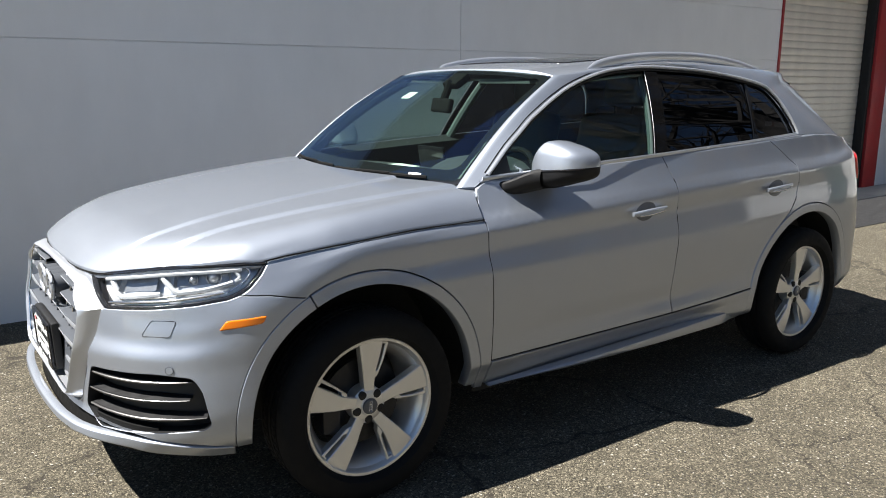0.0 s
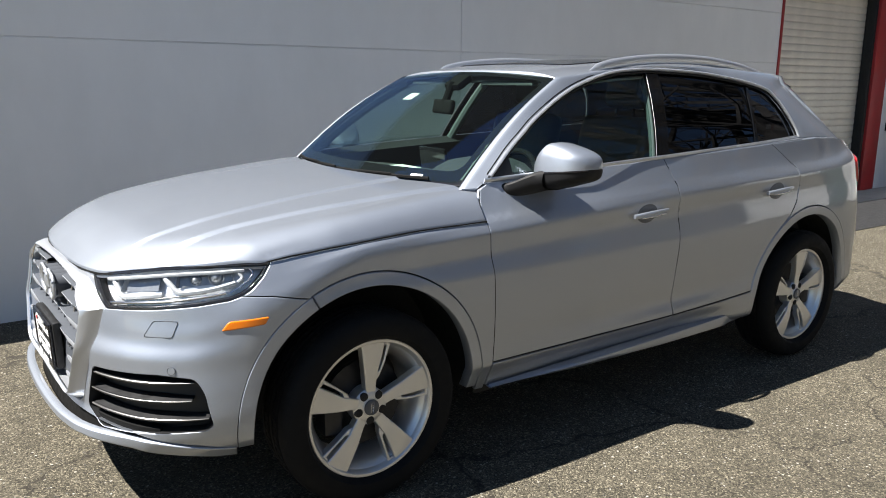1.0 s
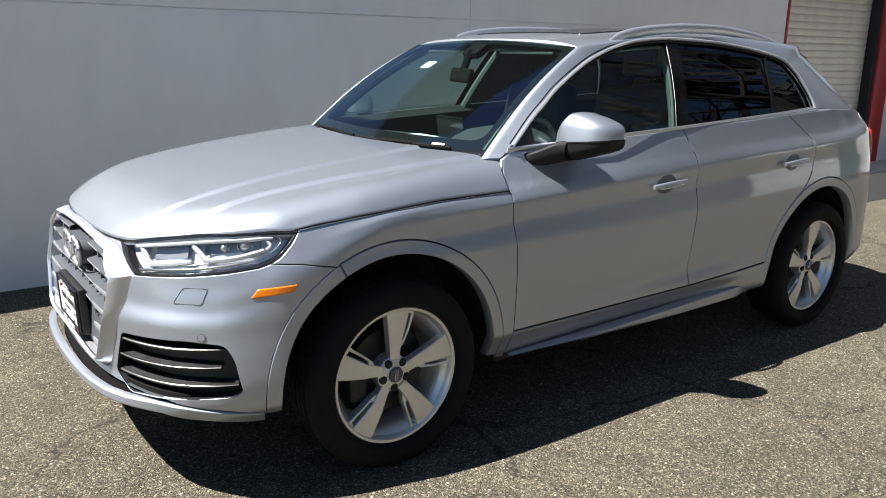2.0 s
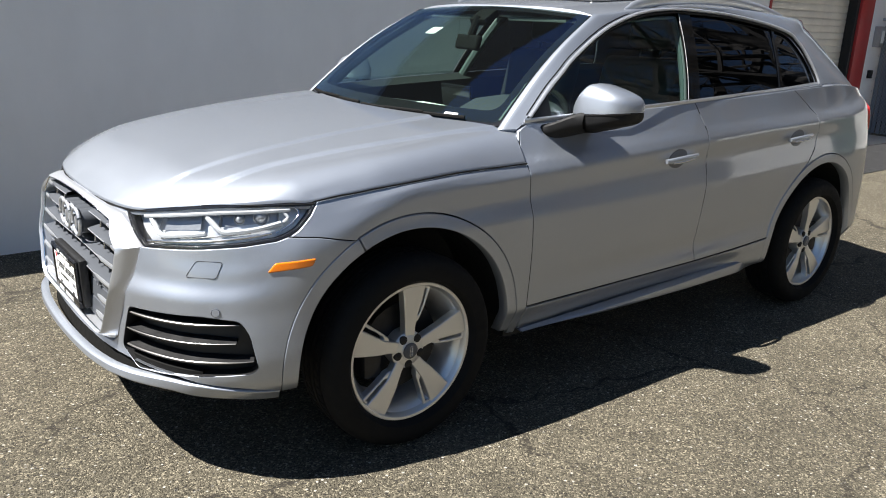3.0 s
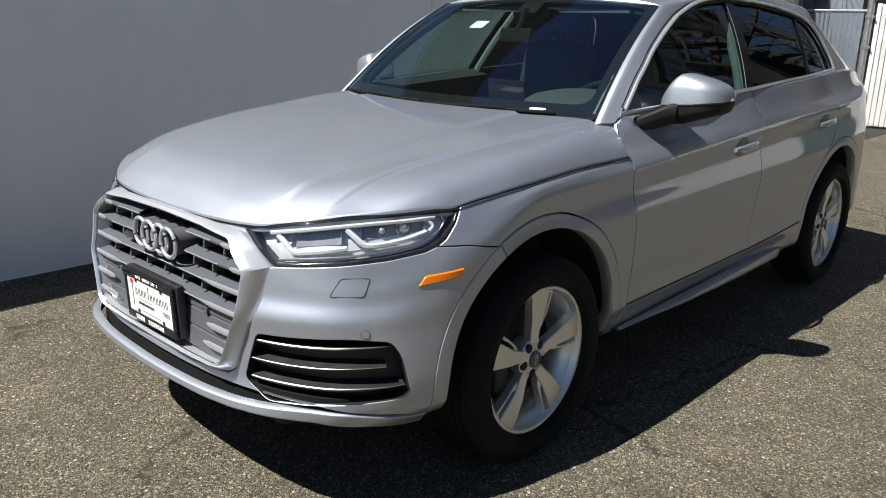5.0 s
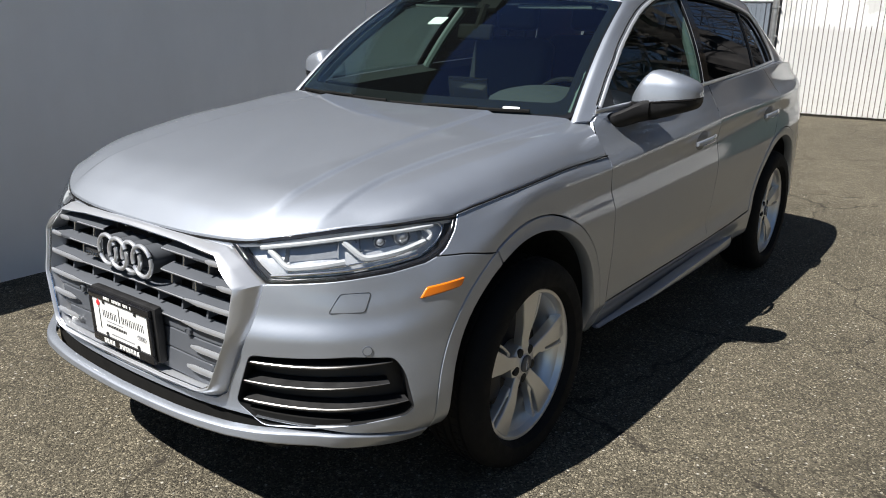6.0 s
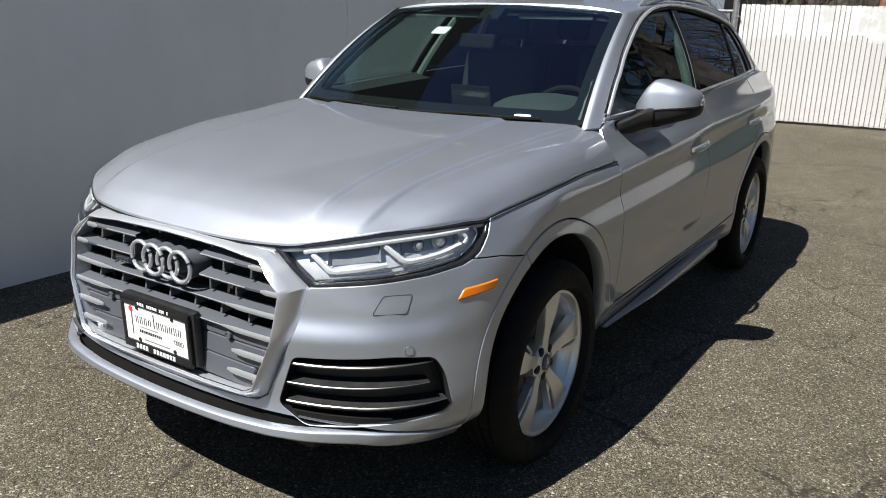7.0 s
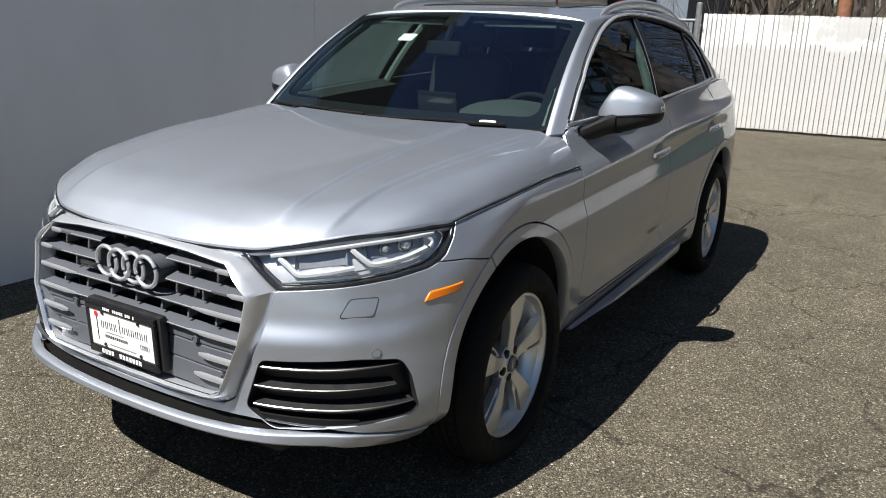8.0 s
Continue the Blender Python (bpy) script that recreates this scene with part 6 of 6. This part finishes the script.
# wheels: five broad blades, each with a thin one beside it
def build_wheel_meshes():
    data = {}
    rim = [(0.2385, 0.066), (0.2435, 0.076), (0.2475, 0.0845), (0.2500, 0.0875), (0.2590, 0.0885), (0.2612, 0.0865), (0.2615, 0.080), (0.252, 0.070), (0.240, 0.060), (0.232, 0.030), (0.222, -0.02), (0.215, -0.08), (0.235, -0.10), (0.235, -0.105), (0.205, -0.09), (0.205, 0.0), (0.222, 0.040), (0.234, 0.062), (0.2385, 0.066)]
    data["rim"] = mesh_of("rim", *turned([(r * 1.008, -a) for r, a in rim], 96), ALLOY, angle=40)
    tyre = [(0.262, 0.078), (0.266, 0.095), (0.280, 0.113), (0.312, 0.117), (0.336, 0.111), (0.350, 0.100), (0.3575, 0.088), (0.3625, 0.074), (0.364, 0.058), (0.3565, 0.056), (0.3565, 0.048), (0.3645, 0.046),
            (0.365, 0.022), (0.357, 0.020), (0.357, 0.010), (0.365, 0.008)]
    full = tyre + [(r, -a) for r, a in tyre[::-1]]
    data["tyre"] = mesh_of("tyre", *turned([(r, -a) for r, a in full], 96), RUBBER, angle=30)
    blocks = []
    for k in range(72):
        f = 2 * math.pi * k / 72
        for a0, a1, r in ((0.060, 0.098, 0.3575), (-0.098, -0.060, 0.3575), (0.024, 0.044, 0.3640), (-0.044, -0.024, 0.3640)):
            w, h = 0.0225, 0.0035
            row = []
            for df, rr in ((-w, r), (-w, r + h), (w * 0.55, r + h), (w * 0.55, r)):
                g = f + df
                row.append((rr, g))
            v = []
            for a in (a0, a1):
                drop = 0.009 if abs(a) > 0.09 else 0.0
                v.append([((rr - drop) * math.cos(g), -a, (rr - drop) * math.sin(g)) for rr, g in row])
            blocks.append(loft(v, closed=True))
            n = len(blocks[-1][0])
            blocks[-1][1].extend([(0, 1, 2, 3), (4, 5, 6, 7)])
    data["tread"] = mesh_of("tread", *joined(*blocks), RUBBER, angle=30)
    # one blade pair; angles from the middle of the blade
    face = lambda r: 0.066 + 0.014 * smooth01((r - 0.06) / 0.12)
    def lift(x, z, dpt):
        r = math.hypot(x, z)
        return (x, -(float(face(r)) - dpt), z)
    main = [(-0.020, 0.046), (-0.026, 0.080), (-0.040, 0.140), (-0.053, 0.205), (-0.060, 0.243), (-0.022, 0.2510), (0.018, 0.252), (0.040, 0.249), (0.029, 0.190), (0.017, 0.130), (0.018, 0.085), (0.021, 0.046)]
    thin = [(0.014, 0.128), (0.016, 0.096), (0.030, 0.112), (0.047, 0.165), (0.068, 0.240), (0.038, 0.2465), (0.040, 0.233), (0.052, 0.230), (0.041, 0.178), (0.028, 0.135)]
    data["blade"] = mesh_of("spoke", *joined(prism([(a, b * 1.005) for a, b in main], lift, 0.0, 0.034, 0.003), prism([(a, b * 1.005) for a, b in thin], lift, 0.006, 0.036, 0.0025)), ALLOY, angle=30)
    hub = [(0.0005, -0.072), (0.034, -0.072), (0.036, -0.069), (0.062, -0.066), (0.070, -0.058), (0.072, -0.02), (0.060, 0.05)]
    data["hub"] = mesh_of("hub", *turned(hub, 48), ALLOY, angle=40)
    data["cap"] = mesh_of("hub_cap", *turned([(0.0005, -0.0785), (0.027, -0.0785), (0.0295, -0.077), (0.031, -0.072), (0.031, -0.06)], 40), GREYPLASTIC)
    ringpts = []
    for k in range(4):
        z = -0.0135 + 0.009 * k
        ringpts.append(tube([(z + 0.0062 * math.cos(a), -0.0795, 0.0062 * math.sin(a)) for a in np.linspace(0, 2 * math.pi, 17)[:-1]], 0.0011, 5, closed=True))
    data["mark"] = mesh_of("cap_mark", *joined(*ringpts), CHROME)
    data["nut"] = mesh_of("wheel_nut", *turned([(0.0005, -0.0725), (0.0065, -0.0725), (0.0085, -0.071), (0.0090, -0.066)], 12), DARKMETAL)
    # a near-black raised disc stands for the shade inside each nut's well
    data["well"] = mesh_of("nut_well_shade", *turned([(0.0165, -0.060), (0.0160, -0.0688), (0.0150, -0.0692), (0.0005, -0.0692)], 18), DARKMETAL)
    disc = [(0.070, -0.005), (0.165, -0.005), (0.165, 0.018), (0.070, 0.018), (0.07, -0.005)]
    data["disc"] = mesh_of("brake_disc", *turned(disc, 64), STEEL)
    return data


WD = build_wheel_meshes()


def build_wheel(x, y, s, spin, steer=0.0):
    """s: +1 for the car's left, whose outer face looks to -y."""
    m = pose(x, y, WHEEL_Z, 0, 0, steer + (0 if s > 0 else 180)) @ pose(0, 0, 0, 0, spin, 0)
    w = part("wheel", WD["rim"], None, car, "silver alloy wheel with five broad blades", at=m)
    part("tyre", WD["tyre"], None, w, "black tyre")
    tagged(part("tread", WD["tread"], None, w), kind="stuff")
    for k in range(5):
        part("spoke", WD["blade"], None, w, at=pose(0, 0, 0, 0, 72 * k, 0))
        a = radians(72 * k + 36)
        part("nut_well_shade", WD["well"], None, w, at=pose(0.052 * math.sin(a), 0.0, 0.052 * math.cos(a)))
        part("wheel_nut", WD["nut"], None, w, at=pose(0.052 * math.sin(a), 0.001, 0.052 * math.cos(a)))
    part("hub", WD["hub"], None, w)
    part("hub_cap", WD["cap"], None, w, "grey hub cap")
    part("cap_mark", WD["mark"], None, w, at=pose(0, 0, 0, 0, 90, 0))
    part("brake_disc", WD["disc"], None, w)
    cal = box_bm(0.105, 0.178, -0.045, 0.04, -0.085, 0.085, 0.015)
    part("brake_caliper", cal, STEEL, w, at=pose(0, 0, 0, 0, -spin + (180 if x < 1 else 0), 0))


for x_ in WHEEL_X:
    build_wheel(x_ + 0.010, -0.815, 1, 4 if x_ < 1 else 2)
    build_wheel(x_ + 0.010, 0.815, -1, 20)


def build_underbody():
    for cx in WHEEL_X:
        for s in (1, -1):
            rows = []
            for y in (0.885, 0.84, 0.60, 0.52):
                r = R_IN + 0.012 if y > 0.55 else R_IN - 0.1
                rows.append([(cx + r * math.cos(a), -s * y, WHEEL_Z + r * math.sin(a)) for a in np.linspace(radians(1), radians(179), 30)])
            back = [(cx, -s * 0.52, WHEEL_Z)] * 30
            rows.append(back)
            part("wheel_liner", loft(rows), DARKMETAL, car, "black wheel-arch liner")
    pan = bmesh.new()
    box_bm(-0.76, 3.6, -0.50, 0.50, 0.24, 0.40, 0.03, bm=pan)
    box_bm(0.55, 2.30, -0.80, 0.80, 0.25, 0.40, 0.03, bm=pan)
    part("underbody", pan, DARKMETAL, car)
    part("engine_bay", box_bm(-0.70, 0.44, -0.48, 0.48, 0.38, 0.86, 0.05), DARKMETAL, car)
    part("boot_floor", box_bm(3.30, 3.52, -0.60, 0.60, 0.40, 1.10, 0.05), DARKMETAL, car)


build_underbody()


MIRROR_TOP = mono((0, 0.02, 0.10, 0.24, 0.34, 0.60, 0.86, 0.95, 0.985, 1.0), (0.0005, 0.016, 0.048, 0.100, 0.116, 0.098, 0.066, 0.046, 0.024, 0.0005))
MIRROR_LOW = mono((0, 0.03, 0.12, 0.35, 0.7, 0.93, 0.985, 1.0), (0.0005, 0.036, 0.070, 0.074, 0.058, 0.042, 0.024, 0.0005))


def build_mirror(s):
    """Door mirror: silver cap over a black lower half, on a short arm."""
    sg = -1 if s > 0 else 1
    split = lambda t: 1.176 + 0.026 * t
    # superellipse sections from the inner end outwards
    ts = 0.5 - 0.5 * np.cos(np.linspace(0, math.pi, 40))
    rows_hi, rows_lo = [], []
    for t in ts:
        y = 0.815 + 0.252 * t
        SPLIT = split(t)
        k = max(0.0004, 1 - abs(2 * t - 1) ** 4.0) ** 0.5
        hx = 0.090 * k
        top = SPLIT + float(MIRROR_TOP(t))
        low = SPLIT - float(MIRROR_LOW(t))
        cx = 0.885 + 0.060 * t * t
        hi, lo = [], []
        for j in range(13):
            a = math.pi * j / 12
            c, si = math.cos(a), math.sin(a)
            px = cx - hx * math.copysign(abs(c) ** 0.6, c)
            hi.append((px, sg * y, SPLIT + (top - SPLIT) * abs(si) ** 0.5))
            lo.append((px, sg * y, SPLIT - 0.002 - (SPLIT - low) * abs(si) ** 0.6))
        rows_hi.append(hi)
        rows_lo.append(lo)
    m = part("door_mirror", loft(rows_hi), PAINT, car, "silver door mirror with a black lower half")
    part("mirror_base", loft(rows_lo), MATTBLACK, m, "black lower half")
    seam = [(0.885 + 0.060 * t * t - 0.0885 * max(0.0004, 1 - abs(2 * t - 1) ** 4.0) ** 0.5, sg * (0.815 + 0.252 * t), split(t) - 0.004) for t in np.linspace(0.30, 0.97, 24)]
    part("mirror_indicator", tube(seam, 0.0042, 6), GLOSSBLACK, m, "dark indicator strip")
    arm = []
    for t in np.linspace(0, 1, 9):
        cx, y, cz = 0.725 + 0.150 * t, 0.796 + 0.120 * t, 1.108 + 0.046 * float(smooth01(t))
        arm.append([(cx + (0.062 + 0.020 * t) * math.copysign(abs(math.cos(a)) ** 0.7, math.cos(a)), sg * y, cz + (0.030 + 0.016 * t) * math.copysign(abs(math.sin(a)) ** 0.7, math.sin(a))) for a in np.linspace(0, 2 * math.pi, 17)[:-1]])
    part("mirror_arm", loft(arm, closed=True), MATTBLACK, m, "black mirror arm")
    part("mirror_glass", moved(box_bm(-0.002, 0.002, -0.070, 0.070, -0.030, 0.060, 0.0), Matrix.Translation((0.972, sg * 0.935, 1.170))), mat("mirror_silver", (0.85, 0.86, 0.87), 0.02, 1.0) if s > 0 else bpy.data.materials["mirror_silver"], m)
    tri = [(0.635, 1.160), (0.74, 1.168), (0.74, 1.245)]
    part("mirror_corner", slab(tri, lambda x, z, off=0.0: green(x, z, off) * np.array((1, s, 1)), 0.03, 0.01, back=0.004), BLACK, m)


build_mirror(1)
build_mirror(-1)


# ---- the cabin ----
def build_seat(y):
    seat = part("front_seat", box_bm(1.25, 1.78, y - 0.25, y + 0.25, 0.62, 0.80, 0.06, 3), LEATHER, car, "black leather front seat")
    back = moved(box_bm(-0.08, 0.08, -0.25, 0.25, 0.0, 0.64, 0.07, 3), pose(1.72, y, 0.74, 0, 14, 0))
    part("seat_back", back, LEATHER, seat)
    part("headrest", moved(box_bm(-0.05, 0.05, -0.13, 0.13, 0.0, 0.19, 0.045, 3), pose(1.885, y, 1.405, 0, 8, 0)), LEATHER, seat)
    for d in (-0.06, 0.06):
        part("headrest_rod", tube([(1.87, y + d, 1.34), (1.89, y + d, 1.44)], 0.007, 8), DARKMETAL, seat)


def build_cabin():
    prof = [(0.46, 1.075), (0.60, 1.105), (0.80, 1.115), (0.95, 1.10), (1.03, 1.05), (1.05, 0.95), (1.0, 0.80), (0.96, 0.62)]
    rows = [[(x, y, z - 0.02 * (y / 0.75) ** 2) for x, z in prof] for y in np.linspace(-0.76, 0.76, 17)]
    dash = part("dashboard", loft(rows), DASHTOP, car, "dark grey dashboard")
    hood_rows = []
    for t in np.linspace(0, 1, 9):
        a = math.pi * t
        hood_rows.append([(x, -0.36 - 0.25 * math.cos(a) * k, 1.085 + (0.112 * k) * math.sin(a) ** 0.6) for x, k in ((0.66, 0.35), (0.76, 0.72), (0.86, 0.95), (0.96, 1.0), (1.04, 0.98))])
    part("instrument_hood", loft(hood_rows), DASHTOP, dash)
    part("centre_screen", moved(box_bm(-0.008, 0.008, -0.11, 0.11, 0.0, 0.115, 0.006), pose(0.93, 0.02, 1.10, 0, -10, 0)), GLOSSBLACK, dash, "upright display screen")
    part("paper_on_dash", box_bm(0.70, 0.82, -0.02, 0.16, 1.118, 1.121), WHITEPAPER, dash, "white paper")
    col = Vector((1.08, -0.37, 1.045))
    m = Matrix.Translation(col) @ pose(0, 0, 0, 0, -66, 0)
    n = 40
    ring = [m @ Vector((0.182 * math.cos(2 * math.pi * i / n), 0.182 * math.sin(2 * math.pi * i / n), 0)) for i in range(n)]
    wheel = part("steering_wheel", tube(ring, 0.0155, 10, closed=True), WIPERBLACK, car, "black leather steering wheel")
    part("wheel_boss", moved(box_bm(-0.075, 0.06, -0.085, 0.085, -0.035, 0.012, 0.025, 3), m), TRIM, wheel)
    for a in (90, 270, 180):
        d = Vector((math.cos(radians(a)), math.sin(radians(a)), 0))
        part("wheel_spoke", tube([m @ (d * 0.06), m @ (d * 0.175)], 0.014, 8, squash=(1.6, 0.6, (0, 0, 1))), TRIM, wheel)
    build_seat(-0.37)
    build_seat(0.37)
    rear = part("rear_bench", box_bm(2.15, 2.62, -0.62, 0.62, 0.66, 0.84, 0.06, 3), LEATHER, car, "black leather rear bench")
    part("bench_back", moved(box_bm(-0.08, 0.08, -0.62, 0.62, 0.0, 0.60, 0.06, 3), pose(2.60, 0, 0.78, 0, 16, 0)), LEATHER, rear)
    for y in (-0.37, 0.37):
        part("headrest", moved(box_bm(-0.045, 0.045, -0.12, 0.12, 0.0, 0.15, 0.04, 3), pose(2.77, y, 1.39, 0, 8, 0)), LEATHER, rear)
    part("cabin_floor", box_bm(0.95, 3.40, -0.76, 0.76, 0.42, 0.45), TRIM, car)
    for s in (-1, 1):
        rows = []
        for x in np.linspace(0.62, 3.3, 20):
            rows.append([(x, s * (abs(green(x, float(BELT_Z(x)))[0][1]) - d), z) for d, z in ((0.045, float(BELT_Z(x)) + 0.002), (0.10, float(BELT_Z(x)) - 0.03), (0.11, 0.85), (0.10, 0.45))])
        part("door_lining", loft(rows), TRIM, car)
        for xa, xb in ((1.62, 1.70),):
            pts = [tuple(green(1.60 + 0.14 * t, 1.20 + 0.375 * t, 0.05)[0] * np.array((1, -s, 1))) for t in np.linspace(0, 1, 6)]
            part("pillar_lining", tube(pts, 0.024, 8), PILLARGREY, car, "grey pillar lining")
        a_p = [tuple(screen(s * 0.96, v, 0.035)[0]) for v in np.linspace(0.05, 0.97, 8)]
        part("pillar_lining", tube(a_p, 0.030, 8), PILLARGREY, car, "grey pillar lining")
    rv = screen(0.04, 0.78, 0.05)[0]
    mir = part("cabin_mirror", moved(box_bm(-0.016, 0.016, -0.115, 0.115, -0.036, 0.036, 0.014, 3), Matrix.Translation((float(rv[0]) + 0.03, 0.04, float(rv[2]) - 0.052)) @ pose(0, 0, 0, 0, 12, -14)), WIPERBLACK, car, "black rear-view mirror")
    part("mirror_stem", tube([tuple(screen(0.0, 0.88, 0.01)[0]), (float(rv[0]) + 0.03, 0.03, float(rv[2]) - 0.035)], 0.020, 8), WIPERBLACK, mir)
    part("sensor_box", moved(box_bm(-0.05, 0.05, -0.06, 0.06, -0.02, 0.02, 0.015), Matrix.Translation(screen(0.0, 0.91, 0.03)[0]) @ pose(0, 0, 0, 0, -33, 0)), WIPERBLACK, mir)
    for s in (-1, 1):
        p = screen(s * 0.48, 0.965, 0.05)[0]
        part("sun_visor", moved(box_bm(-0.01, 0.19, -0.19, 0.19, -0.009, 0.009, 0.008), Matrix.Translation(p) @ pose(0, 0, 0, 0, -4, 0)), PILLARGREY, car, "grey sun visor folded up")


build_cabin()
